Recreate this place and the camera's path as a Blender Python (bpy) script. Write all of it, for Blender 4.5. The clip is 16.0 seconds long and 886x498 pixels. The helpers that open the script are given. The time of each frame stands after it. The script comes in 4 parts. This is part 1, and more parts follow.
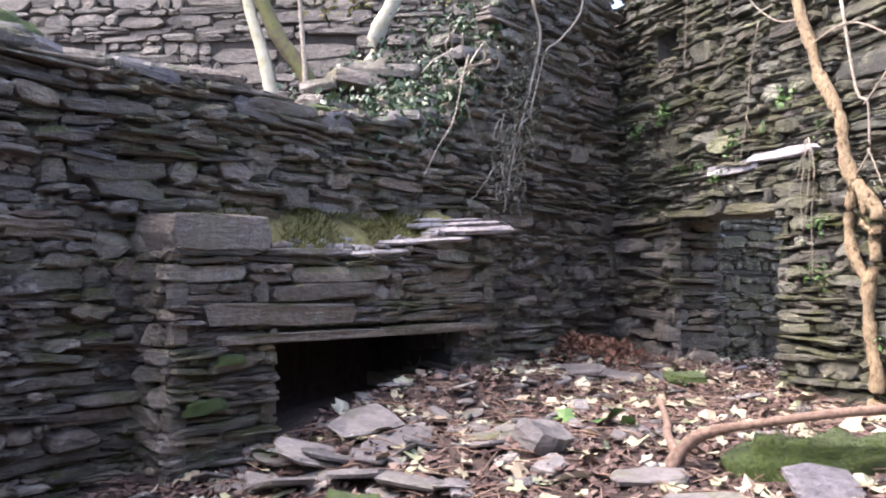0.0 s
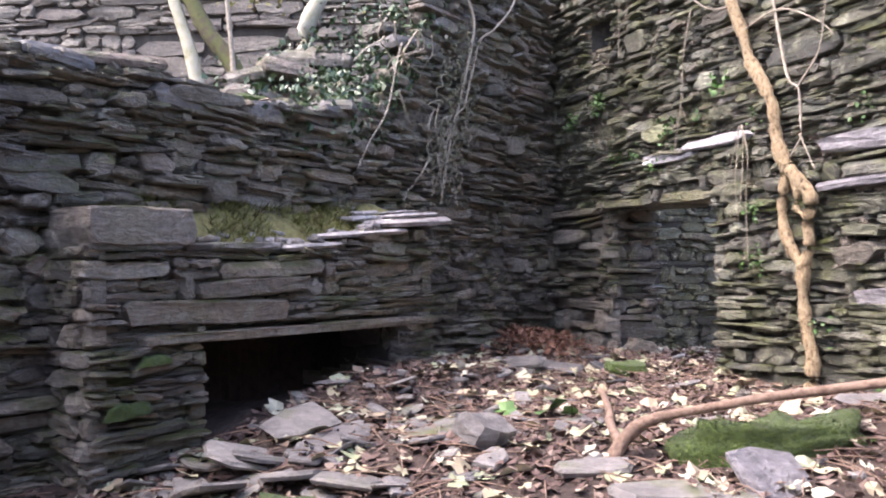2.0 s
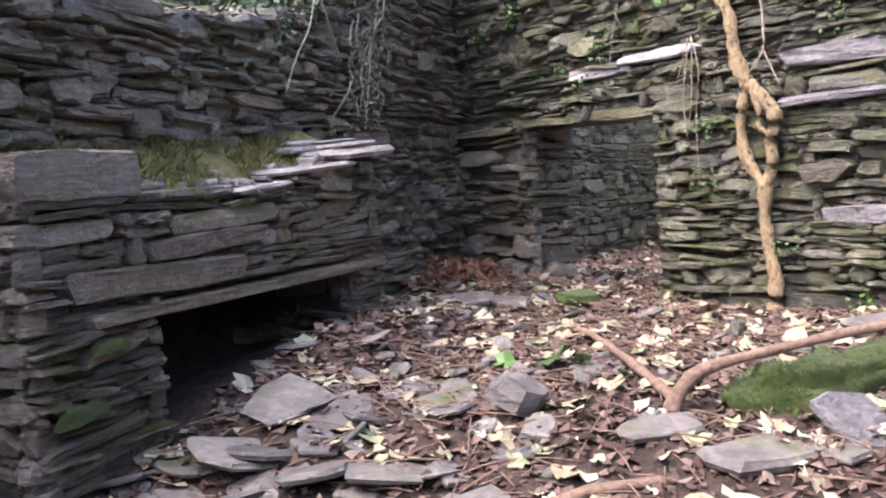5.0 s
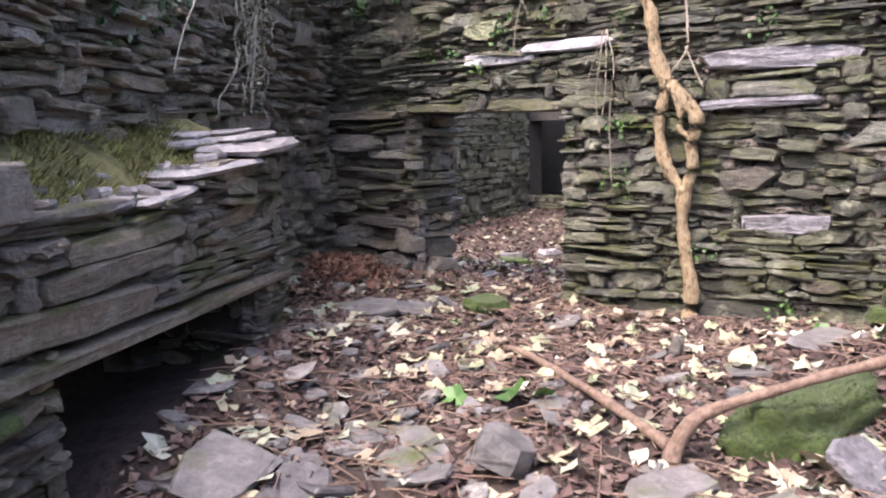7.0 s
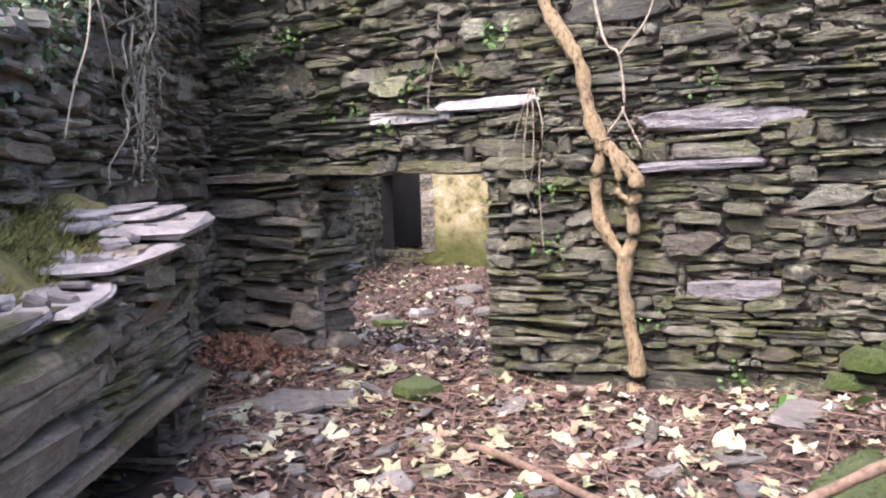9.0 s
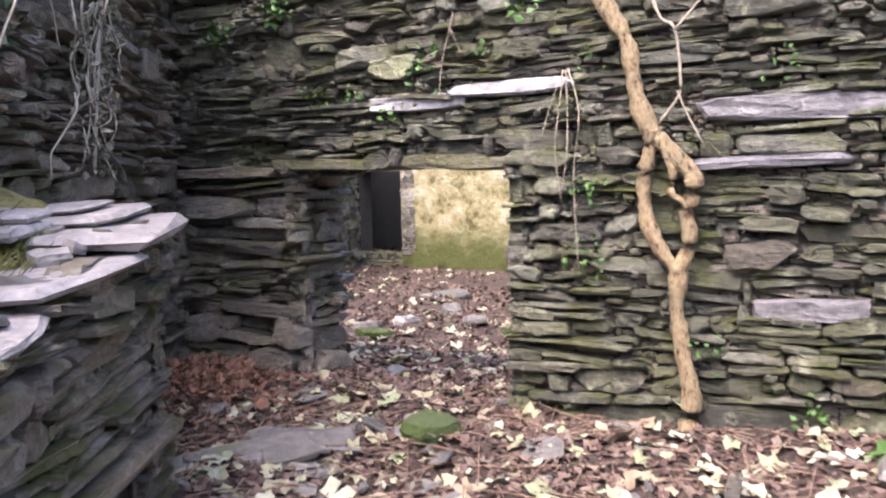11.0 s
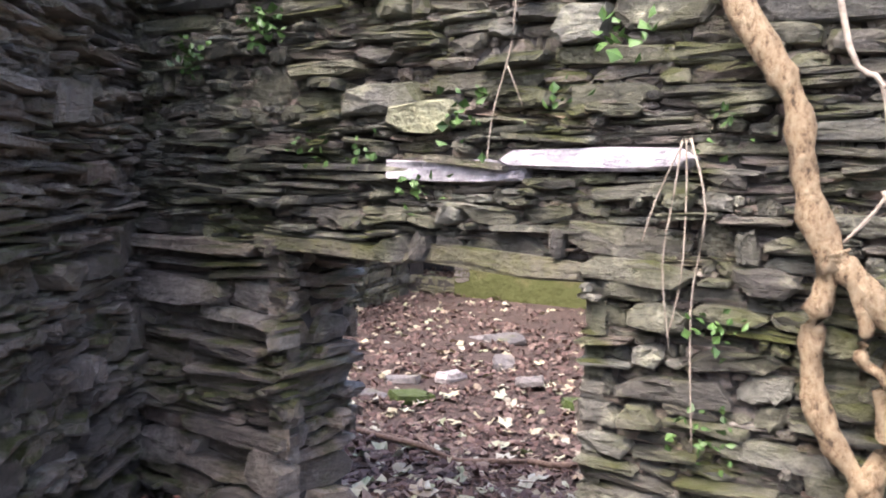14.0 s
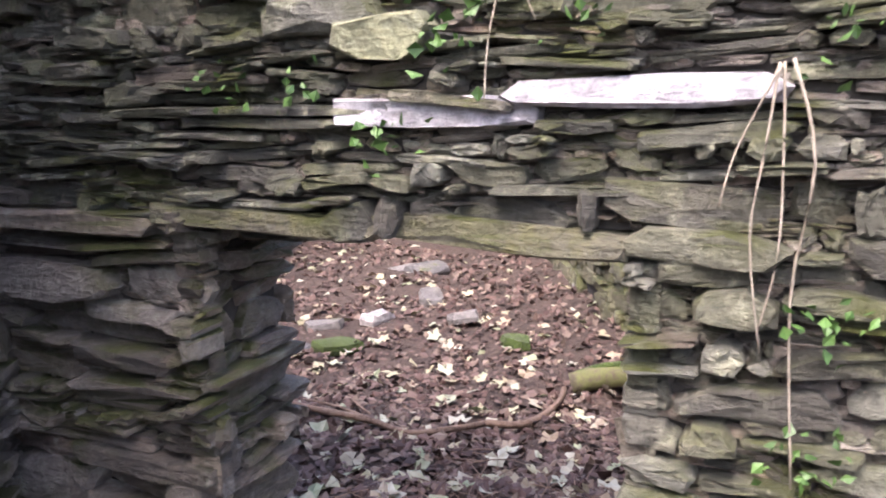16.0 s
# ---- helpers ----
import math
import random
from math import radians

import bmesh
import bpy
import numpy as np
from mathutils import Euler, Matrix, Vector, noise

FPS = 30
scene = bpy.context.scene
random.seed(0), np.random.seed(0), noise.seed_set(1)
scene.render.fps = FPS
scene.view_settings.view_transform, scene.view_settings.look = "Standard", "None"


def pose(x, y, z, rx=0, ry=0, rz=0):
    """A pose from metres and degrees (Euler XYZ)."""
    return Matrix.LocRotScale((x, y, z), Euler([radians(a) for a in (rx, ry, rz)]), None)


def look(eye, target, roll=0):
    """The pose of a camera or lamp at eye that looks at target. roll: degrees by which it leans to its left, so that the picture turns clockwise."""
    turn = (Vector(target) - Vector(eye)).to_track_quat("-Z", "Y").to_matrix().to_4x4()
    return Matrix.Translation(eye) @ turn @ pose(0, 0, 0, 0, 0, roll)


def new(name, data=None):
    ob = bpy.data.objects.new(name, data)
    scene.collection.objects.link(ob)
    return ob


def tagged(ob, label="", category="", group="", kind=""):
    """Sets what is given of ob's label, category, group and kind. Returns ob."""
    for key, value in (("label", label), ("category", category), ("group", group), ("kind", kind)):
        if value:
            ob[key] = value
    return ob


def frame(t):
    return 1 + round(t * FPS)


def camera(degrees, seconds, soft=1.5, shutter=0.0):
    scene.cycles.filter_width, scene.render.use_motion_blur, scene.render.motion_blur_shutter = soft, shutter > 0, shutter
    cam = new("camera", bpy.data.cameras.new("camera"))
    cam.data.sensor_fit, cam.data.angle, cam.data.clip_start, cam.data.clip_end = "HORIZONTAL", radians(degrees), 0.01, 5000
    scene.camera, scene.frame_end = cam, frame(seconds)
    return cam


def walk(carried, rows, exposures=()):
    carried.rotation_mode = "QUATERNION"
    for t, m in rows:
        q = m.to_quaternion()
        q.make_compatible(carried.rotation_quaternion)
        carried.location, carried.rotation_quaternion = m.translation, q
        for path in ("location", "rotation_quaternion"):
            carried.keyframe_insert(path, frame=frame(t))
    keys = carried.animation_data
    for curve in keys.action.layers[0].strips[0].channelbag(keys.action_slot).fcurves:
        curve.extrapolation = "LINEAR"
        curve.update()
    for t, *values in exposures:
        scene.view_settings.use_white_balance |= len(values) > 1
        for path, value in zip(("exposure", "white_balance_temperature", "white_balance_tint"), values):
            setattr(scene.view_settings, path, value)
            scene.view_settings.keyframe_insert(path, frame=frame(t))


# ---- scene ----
cam = camera(55.8, 16.0, 1.9, 0.4)
PATH = [
    (0, (0.446, 0.085, 1.37), (0.316, 2.08, 1.417), 0.5),
    (0.5, (0.456, 0.084, 1.368), (0.354, 2.08, 1.438), 0.3),
    (1, (0.465, 0.09, 1.369), (0.394, 2.087, 1.45), -0.1),
    (1.5, (0.476, 0.154, 1.346), (0.45, 2.153, 1.416), -0.8),
    (2, (0.459, 0.235, 1.327), (0.474, 2.234, 1.371), -0.7),
    (2.5, (0.38, 0.36, 1.309), (0.46, 2.358, 1.33), -0.7),
    (3, (0.314, 0.533, 1.321), (0.484, 2.525, 1.338), -2.3),
    (3.5, (0.183, 0.708, 1.433), (0.419, 2.694, 1.428), -3.2),
    (4, (0.033, 0.812, 1.481), (0.29, 2.795, 1.438), -3.3),
    (4.5, (-0.137, 0.905, 1.472), (0.173, 2.878, 1.375), -3.5),
    (4.7, (-0.25, 0.929, 1.471), (0.114, 2.891, 1.337), -3.3),
    (7, (-0.855, 1.776, 1.719), (0.028, 3.548, 1.439), -1.3),
    (7.5, (-0.958, 2.012, 1.799), (0.029, 3.732, 1.539), -0.1),
    (8, (-1.051, 2.205, 1.811), (0.045, 3.862, 1.579), -0.1),
    (8.5, (-1.089, 2.414, 1.839), (0.102, 4.011, 1.667), -1.7),
    (10.8, (-0.805, 3.354, 1.828), (0.495, 4.861, 1.629), -1.6),
    (11, (-0.744, 3.45, 1.823), (0.552, 4.963, 1.644), -1.4),
    (11.5, (-0.587, 3.707, 1.919), (0.722, 5.217, 1.818), -0.1),
    (12, (-0.45, 3.838, 1.994), (0.893, 5.314, 1.869), -1.1),
    (12.5, (-0.244, 3.99, 1.953), (1.124, 5.44, 1.804), -2.4),
    (13, (0.014, 4.206, 1.999), (1.307, 5.728, 1.894), 1.6),
    (13.5, (0.253, 4.448, 2.181), (1.443, 6.053, 2.08), 4.9),
    (13.8, (0.409, 4.57, 2.185), (1.571, 6.194, 2.074), 2.1),
    (14, (0.402, 4.671, 2.241), (1.584, 6.274, 2.06), 1.0),
    (14.5, (0.489, 4.955, 2.296), (1.689, 6.54, 2.08), -1.6),
    (15, (0.588, 5.199, 2.368), (1.869, 6.711, 2.098), -2.9),
    (15.5, (0.675, 5.392, 2.384), (2.028, 6.82, 2.025), -1.3),
    (16, (0.773, 5.587, 2.335), (2.124, 7.009, 1.944), -1.3),
]
walk(cam, [(t, look(eye, target, roll)) for t, eye, target, roll in PATH], [(0.0, 2.42, 6400, 20), (2.5, 2.36, 6400, 20), (4.5, 2.22, 6430, 20), (8.5, 2.2, 6430, 20), (12.0, 2.27, 6400, 20), (16.0, 2.32, 6400, 21)])

# ---- world, sun ----
world = bpy.data.worlds.new("sky")
scene.world = world
world.use_nodes = True
wn = world.node_tree.nodes
sky = wn.new("ShaderNodeTexSky")
sky.sky_type, sky.sun_disc = "NISHITA", False
sky.sun_elevation, sky.sun_rotation = radians(58), radians(257)
sky.dust_density = 4.5
wn["Background"].inputs["Strength"].default_value = 0.15
world.node_tree.links.new(sky.outputs[0], wn["Background"].inputs["Color"])
sun = new("sun", bpy.data.lights.new("sun", "SUN"))
sun.data.energy, sun.data.angle, sun.data.color = 1.05, radians(40), (1.0, 0.96, 0.91)
sun.matrix_world = look((-5.0, -1.15, 8.3), (0, 0, 0))


# ---- materials ----
def nodes_of(name):
    m = bpy.data.materials.new(name)
    m.use_nodes = True
    t = m.node_tree
    return m, t.nodes, t.links, t.nodes["Principled BSDF"]


def ramp(n, stops):
    r = n.new("ShaderNodeValToRGB")
    e = r.color_ramp.elements
    while len(e) < len(stops):
        e.new(0.5)
    for k, (p, c) in zip(e, stops):
        k.position, k.color = p, (*c, 1)
    return r


def spot(n, l, vec, scale, detail, lo, hi, rough=0.6):
    """A soft mask of patches from noise."""
    t = n.new("ShaderNodeTexNoise")
    t.inputs["Scale"].default_value, t.inputs["Detail"].default_value = scale, detail
    t.inputs["Roughness"].default_value = rough
    l.new(vec, t.inputs["Vector"])
    m = n.new("ShaderNodeMapRange")
    m.inputs["From Min"].default_value, m.inputs["From Max"].default_value = lo, hi
    l.new(t.outputs["Fac"], m.inputs["Value"])
    return m.outputs["Result"]


def mixed(n, l, fac, a, b, blend="MIX"):
    m = n.new("ShaderNodeMix")
    m.data_type, m.blend_type = "RGBA", blend
    for sock, v in ((m.inputs[0], fac), (m.inputs[6], a), (m.inputs[7], b)):
        if isinstance(v, (int, float)):
            sock.default_value = v
        elif isinstance(v, tuple):
            sock.default_value = (*v, 1)
        else:
            l.new(v, sock)
    return m.outputs[2]


def slate(name, colours, lichen, lichen_lo, moss=0.0, rough=0.5, bump=1.0):
    """Split slate: a tone for each stone, fine bedding lines, lichen patches and moss."""
    m, n, l, b = nodes_of(name)
    pos = n.new("ShaderNodeNewGeometry")
    info = n.new("ShaderNodeObjectInfo")
    add = n.new("ShaderNodeMath")
    l.new(info.outputs["Random"], add.inputs[0])
    l.new(pos.outputs["Random Per Island"], add.inputs[1])
    fr = n.new("ShaderNodeMath")
    fr.operation = "FRACT"
    l.new(add.outputs[0], fr.inputs[0])
    tone = ramp(n, [(i / (len(colours) - 1), c) for i, c in enumerate(colours)])
    l.new(fr.outputs[0], tone.inputs[0])
    flat = n.new("ShaderNodeMapping")
    flat.inputs["Scale"].default_value = (7, 7, 24)
    l.new(pos.outputs["Position"], flat.inputs["Vector"])
    bed = spot(n, l, flat.outputs[0], 1.0, 7, 0.3, 0.72, 0.68)
    thin = n.new("ShaderNodeMapping")
    thin.inputs["Scale"].default_value = (11, 11, 60)
    thin.inputs["Rotation"].default_value = (0.05, 0.07, 0)
    l.new(pos.outputs["Position"], thin.inputs["Vector"])
    leafs = spot(n, l, thin.outputs[0], 1.0, 4, 0.35, 0.65, 0.6)
    grain = spot(n, l, pos.outputs["Position"], 26, 6, 0.3, 0.72, 0.7)
    c = mixed(n, l, 0.5, tone.outputs[0], ramp_of(n, l, bed, (0.35, 0.35, 0.36), (1.35, 1.33, 1.3)), "MULTIPLY")
    c = mixed(n, l, 0.6, c, ramp_of(n, l, grain, (0.4, 0.4, 0.4), (1.6, 1.6, 1.56)), "MULTIPLY")
    c = mixed(n, l, 0.3, c, ramp_of(n, l, leafs, (0.5, 0.5, 0.5), (1.4, 1.4, 1.38)), "MULTIPLY")
    stain = spot(n, l, pos.outputs["Position"], 1.6, 5, 0.32, 0.68)
    c = mixed(n, l, 0.6, c, ramp_of(n, l, stain, (0.5, 0.5, 0.52), (1.4, 1.4, 1.32)), "MULTIPLY")
    patch = spot(n, l, pos.outputs["Position"], 7.5, 7, lichen_lo, lichen_lo + 0.14, 0.65)
    c = mixed(n, l, patch, c, lichen)
    if moss:
        up = n.new("ShaderNodeSeparateXYZ")
        l.new(pos.outputs["Normal"], up.inputs[0])
        green = spot(n, l, pos.outputs["Position"], 3.2, 6, 0.62 - moss, 0.76 - moss)
        g2 = n.new("ShaderNodeMapRange")
        g2.inputs["From Min"].default_value, g2.inputs["From Max"].default_value = -0.3, 0.7
        l.new(up.outputs["Z"], g2.inputs["Value"])
        mul = n.new("ShaderNodeMath")
        mul.operation = "MULTIPLY"
        l.new(green, mul.inputs[0]), l.new(g2.outputs[0], mul.inputs[1])
        c = mixed(n, l, mul.outputs[0], c, (0.085, 0.094, 0.03))
    l.new(c, b.inputs["Base Color"])
    b.inputs["Roughness"].default_value = rough
    bp = n.new("ShaderNodeBump")
    bp.inputs["Strength"].default_value, bp.inputs["Distance"].default_value = bump, 0.02
    both = n.new("ShaderNodeMath")
    l.new(bed, both.inputs[0]), l.new(grain, both.inputs[1])
    layered = n.new("ShaderNodeMath")
    layered.operation = "MULTIPLY_ADD"
    layered.inputs[1].default_value = 0.35
    l.new(leafs, layered.inputs[0]), l.new(both.outputs[0], layered.inputs[2])
    l.new(layered.outputs[0], bp.inputs["Height"])
    l.new(bp.outputs[0], b.inputs["Normal"])
    return m


def ramp_of(n, l, fac, lo, hi):
    r = n.new("ShaderNodeMix")
    r.data_type = "RGBA"
    l.new(fac, r.inputs[0])
    r.inputs[6].default_value, r.inputs[7].default_value = (*lo, 1), (*hi, 1)
    return r.outputs[2]


def mottled(name, colours, scale, rough=0.8, bump=0.5, dist=0.01, stretch=(1, 1, 1), varied=0.0, sheen=0.0):
    """An uneven natural surface in a few tones, with fine relief; varied: tone by piece."""
    m, n, l, b = nodes_of(name)
    pos = n.new("ShaderNodeNewGeometry")
    mp = n.new("ShaderNodeMapping")
    mp.inputs["Scale"].default_value = stretch
    l.new(pos.outputs["Position"], mp.inputs["Vector"])
    a = spot(n, l, mp.outputs[0], scale, 8, 0.25, 0.75, 0.7)
    f = a
    if varied:
        info = n.new("ShaderNodeObjectInfo")
        add = n.new("ShaderNodeMath")
        l.new(info.outputs["Random"], add.inputs[0]), l.new(pos.outputs["Random Per Island"], add.inputs[1])
        fr = n.new("ShaderNodeMath")
        fr.operation = "FRACT"
        l.new(add.outputs[0], fr.inputs[0])
        mx = n.new("ShaderNodeMix")
        mx.inputs[0].default_value = varied
        l.new(a, mx.inputs[2]), l.new(fr.outputs[0], mx.inputs[3])
        f = mx.outputs[0]
    r = ramp(n, [(i / (len(colours) - 1), c) for i, c in enumerate(colours)])
    l.new(f, r.inputs[0])
    big = spot(n, l, pos.outputs["Position"], scale * 0.13, 4, 0.3, 0.7)
    c = mixed(n, l, 0.45, r.outputs[0], ramp_of(n, l, big, (0.55, 0.55, 0.55), (1.35, 1.35, 1.3)), "MULTIPLY")
    l.new(c, b.inputs["Base Color"])
    b.inputs["Roughness"].default_value = rough
    b.inputs["Sheen Weight"].default_value = sheen
    bp = n.new("ShaderNodeBump")
    bp.inputs["Strength"].default_value, bp.inputs["Distance"].default_value = bump, dist
    l.new(a, bp.inputs["Height"])
    l.new(bp.outputs[0], b.inputs["Normal"])
    return m


BLUE = slate("blue_grey_slate", [(0.2, 0.19, 0.215), (0.27, 0.255, 0.285)], (0.32, 0.3, 0.31), 0.6, 0.0, 0.55, 0.8)
DARK = slate("dark_slate", [(0.111, 0.099, 0.088), (0.306, 0.267, 0.230), (0.167, 0.154, 0.143), (0.403, 0.341, 0.279), (0.209, 0.177, 0.152), (0.487, 0.448, 0.401), (0.264, 0.200, 0.164)], (0.42, 0.415, 0.35), 0.58, 0.16, 0.36)
GREEN = slate("lichened_slate", [(0.062, 0.061, 0.053), (0.167, 0.169, 0.121), (0.087, 0.088, 0.082), (0.220, 0.223, 0.156), (0.123, 0.117, 0.102), (0.263, 0.267, 0.230), (0.149, 0.125, 0.103)], (0.4, 0.4, 0.29), 0.55, 0.15, 0.38)
PALE = slate("pale_terrace_stone", [(0.16, 0.145, 0.135), (0.26, 0.24, 0.22), (0.2, 0.18, 0.16), (0.33, 0.31, 0.28)], (0.36, 0.35, 0.29), 0.62)
BRIGHT = slate("clean_blue_slate", [(0.298, 0.275, 0.285), (0.414, 0.389, 0.404), (0.356, 0.324, 0.325)], (0.58, 0.56, 0.55), 0.6, 0.0, 0.38, 0.5)
WHITE = slate("white_weathered_slate", [(0.295, 0.287, 0.320), (0.410, 0.394, 0.432)], (0.6, 0.58, 0.62), 0.48, 0.0, 0.5, 0.6)
LICHEN = slate("pale_green_stone", [(0.36, 0.38, 0.24), (0.42, 0.43, 0.28)], (0.48, 0.48, 0.36), 0.55)
RUBBLE = slate("grey_slate_rubble", [(0.103, 0.098, 0.101), (0.191, 0.176, 0.176), (0.143, 0.133, 0.131), (0.239, 0.222, 0.217)], (0.36, 0.35, 0.33), 0.62, 0.06, 0.5, 0.5)
LINTEL = slate("mossy_lintel_slate", [(0.15, 0.145, 0.1), (0.2, 0.19, 0.14)], (0.19, 0.185, 0.09), 0.5, 0.2)
JOINT = mottled("joint_earth", [(0.02, 0.018, 0.017), (0.05, 0.045, 0.04), (0.08, 0.072, 0.064)], 14, 0.95)
SOIL = mottled("leaf_mould", [(0.019, 0.013, 0.011), (0.049, 0.031, 0.025), (0.085, 0.058, 0.047), (0.033, 0.021, 0.017)], 16, 0.95, 1.0, 0.03)
MOSS = mottled("green_moss", [(0.016, 0.032, 0.003), (0.049, 0.084, 0.007), (0.087, 0.126, 0.013)], 45, 0.95, 1.0, 0.02, sheen=0.08)
DRYMOSS = mottled("dry_moss", [(0.07, 0.055, 0.026), (0.18, 0.15, 0.06), (0.29, 0.27, 0.1), (0.15, 0.1, 0.05)], 18, 0.95, 1.0, 0.02)
BARK = mottled("ivy_bark", [(0.026, 0.017, 0.011), (0.077, 0.050, 0.027), (0.310, 0.218, 0.125), (0.396, 0.302, 0.183), (0.447, 0.361, 0.234), (0.258, 0.168, 0.094)], 40, 0.9, 1.0, 0.02, (1, 1, 0.6))
PALEBARK = mottled("pale_mossy_bark", [(0.2, 0.21, 0.08), (0.42, 0.4, 0.28), (0.5, 0.47, 0.38), (0.25, 0.28, 0.07)], 9, 0.85, 0.8, 0.01)
DARKBARK = mottled("dark_mossy_bark", [(0.04, 0.033, 0.025), (0.1, 0.083, 0.055), (0.12, 0.13, 0.045), (0.075, 0.06, 0.043)], 11, 0.9, 1.0, 0.01)
ROOT = mottled("pale_root", [(0.16, 0.13, 0.1), (0.34, 0.29, 0.23), (0.46, 0.41, 0.34)], 30, 0.8, 0.6, 0.004)
BRANCH = mottled("fallen_branch_bark", [(0.053, 0.032, 0.024), (0.143, 0.091, 0.065), (0.225, 0.154, 0.116), (0.090, 0.056, 0.041)], 26, 0.85, 0.8, 0.008)
LITTER = mottled("dead_leaves", [(0.014, 0.009, 0.007), (0.055, 0.028, 0.023), (0.090, 0.050, 0.041), (0.148, 0.098, 0.083), (0.065, 0.032, 0.026), (0.207, 0.153, 0.122), (0.032, 0.018, 0.015)], 9, 0.75, 0.3, 0.004, varied=0.85)
YELLOW = mottled("fallen_sycamore_leaf", [(0.151, 0.115, 0.072), (0.363, 0.347, 0.231), (0.249, 0.192, 0.133), (0.415, 0.408, 0.328), (0.226, 0.262, 0.150), (0.317, 0.255, 0.177), (0.180, 0.108, 0.080)], 14, 0.6, 0.4, 0.003, varied=0.8)
LEAF = mottled("green_leaf", [(0.03, 0.07, 0.018), (0.06, 0.13, 0.03), (0.1, 0.19, 0.05)], 12, 0.5, 0.3, 0.003, varied=0.8)
IVY = mottled("dark_ivy_leaf", [(0.015, 0.035, 0.014), (0.03, 0.06, 0.025), (0.06, 0.1, 0.045), (0.16, 0.2, 0.12)], 12, 0.35, 0.3, 0.003, varied=0.8)
WITHERED = mottled("withered_ivy_leaf", [(0.06, 0.05, 0.035), (0.16, 0.15, 0.11), (0.3, 0.28, 0.22), (0.1, 0.11, 0.06), (0.22, 0.19, 0.15)], 14, 0.8, 0.3, 0.003, varied=0.8)
BRACKEN = mottled("dead_bracken", [(0.07, 0.032, 0.022), (0.19, 0.09, 0.058), (0.3, 0.17, 0.115)], 14, 0.85, 0.3, 0.003, varied=0.8)
GRASS = mottled("moss_grass", [(0.13, 0.09, 0.04), (0.08, 0.08, 0.02), (0.2, 0.21, 0.06), (0.3, 0.3, 0.12)], 12, 0.85, 0.3, 0.003, varied=0.8)
def limewash(name):
    """Flaking yellow limewash over stone, damp and green at its foot."""
    m, n, l, b = nodes_of(name)
    pos = n.new("ShaderNodeNewGeometry")
    base = ramp(n, [(0.25, (0.1, 0.09, 0.035)), (0.42, (0.25, 0.215, 0.11)), (0.6, (0.33, 0.29, 0.17)), (0.8, (0.42, 0.39, 0.28))])
    a = spot(n, l, pos.outputs["Position"], 2.6, 8, 0.25, 0.75, 0.68)
    l.new(a, base.inputs[0])
    up = n.new("ShaderNodeSeparateXYZ")
    l.new(pos.outputs["Position"], up.inputs[0])
    edge = spot(n, l, pos.outputs["Position"], 1.5, 5, -0.1, 1.1)
    level = n.new("ShaderNodeMath")
    level.operation = "SUBTRACT"
    l.new(up.outputs["Z"], level.inputs[0]), l.new(edge, level.inputs[1])
    foot = n.new("ShaderNodeMapRange")
    foot.inputs["From Min"].default_value, foot.inputs["From Max"].default_value = 0.3, -0.25
    l.new(level.outputs[0], foot.inputs["Value"])
    l.new(mixed(n, l, foot.outputs[0], base.outputs[0], (0.075, 0.085, 0.022)), b.inputs["Base Color"])
    b.inputs["Roughness"].default_value = 0.95
    bp = n.new("ShaderNodeBump")
    bp.inputs["Strength"].default_value, bp.inputs["Distance"].default_value = 1.0, 0.06
    l.new(a, bp.inputs["Height"])
    l.new(bp.outputs[0], b.inputs["Normal"])
    return m


PLASTER = limewash("flaking_limewash")
# Near-black colour stands in for the shade inside the far opening.
VOID = mottled("doorway_shade_colour", [(0.02, 0.022, 0.026), (0.035, 0.037, 0.042)], 4, 0.95)

# ---- plan ----
C1, D1, N1 = Vector((1.70, 9.15)), Vector((-0.565, -0.825)), Vector((0.825, -0.565))
C2, D2, N2 = Vector((1.755, 9.15)), Vector((0.368, -0.93)), Vector((-0.93, -0.368))
CF, DF, NF = Vector((-1.22, 4.27)), Vector((0.617, 0.787)), Vector((0.787, -0.617))
DOOR = (0.97, 2.46, 1.86)  # from, to along the wall, height of the lintel's underside
THICK = 0.6


def at(frame3, u, s, z):
    """A point by a wall's own measures: along it, out of it, up."""
    c, d, n = frame3
    p = c + d * u + n * s
    return Vector((p.x, p.y, z))


W1, W2, FR = (C1, D1, N1), (C2, D2, N2), (CF, DF, NF)


def smooth(a, b, x):
    t = min(1.0, max(0.0, (x - a) / (b - a)))
    return t * t * (3 - 2 * t)


def nz(x, y, z=0.0, s=1.0):
    return noise.noise(Vector((x * s, y * s, z * s)))


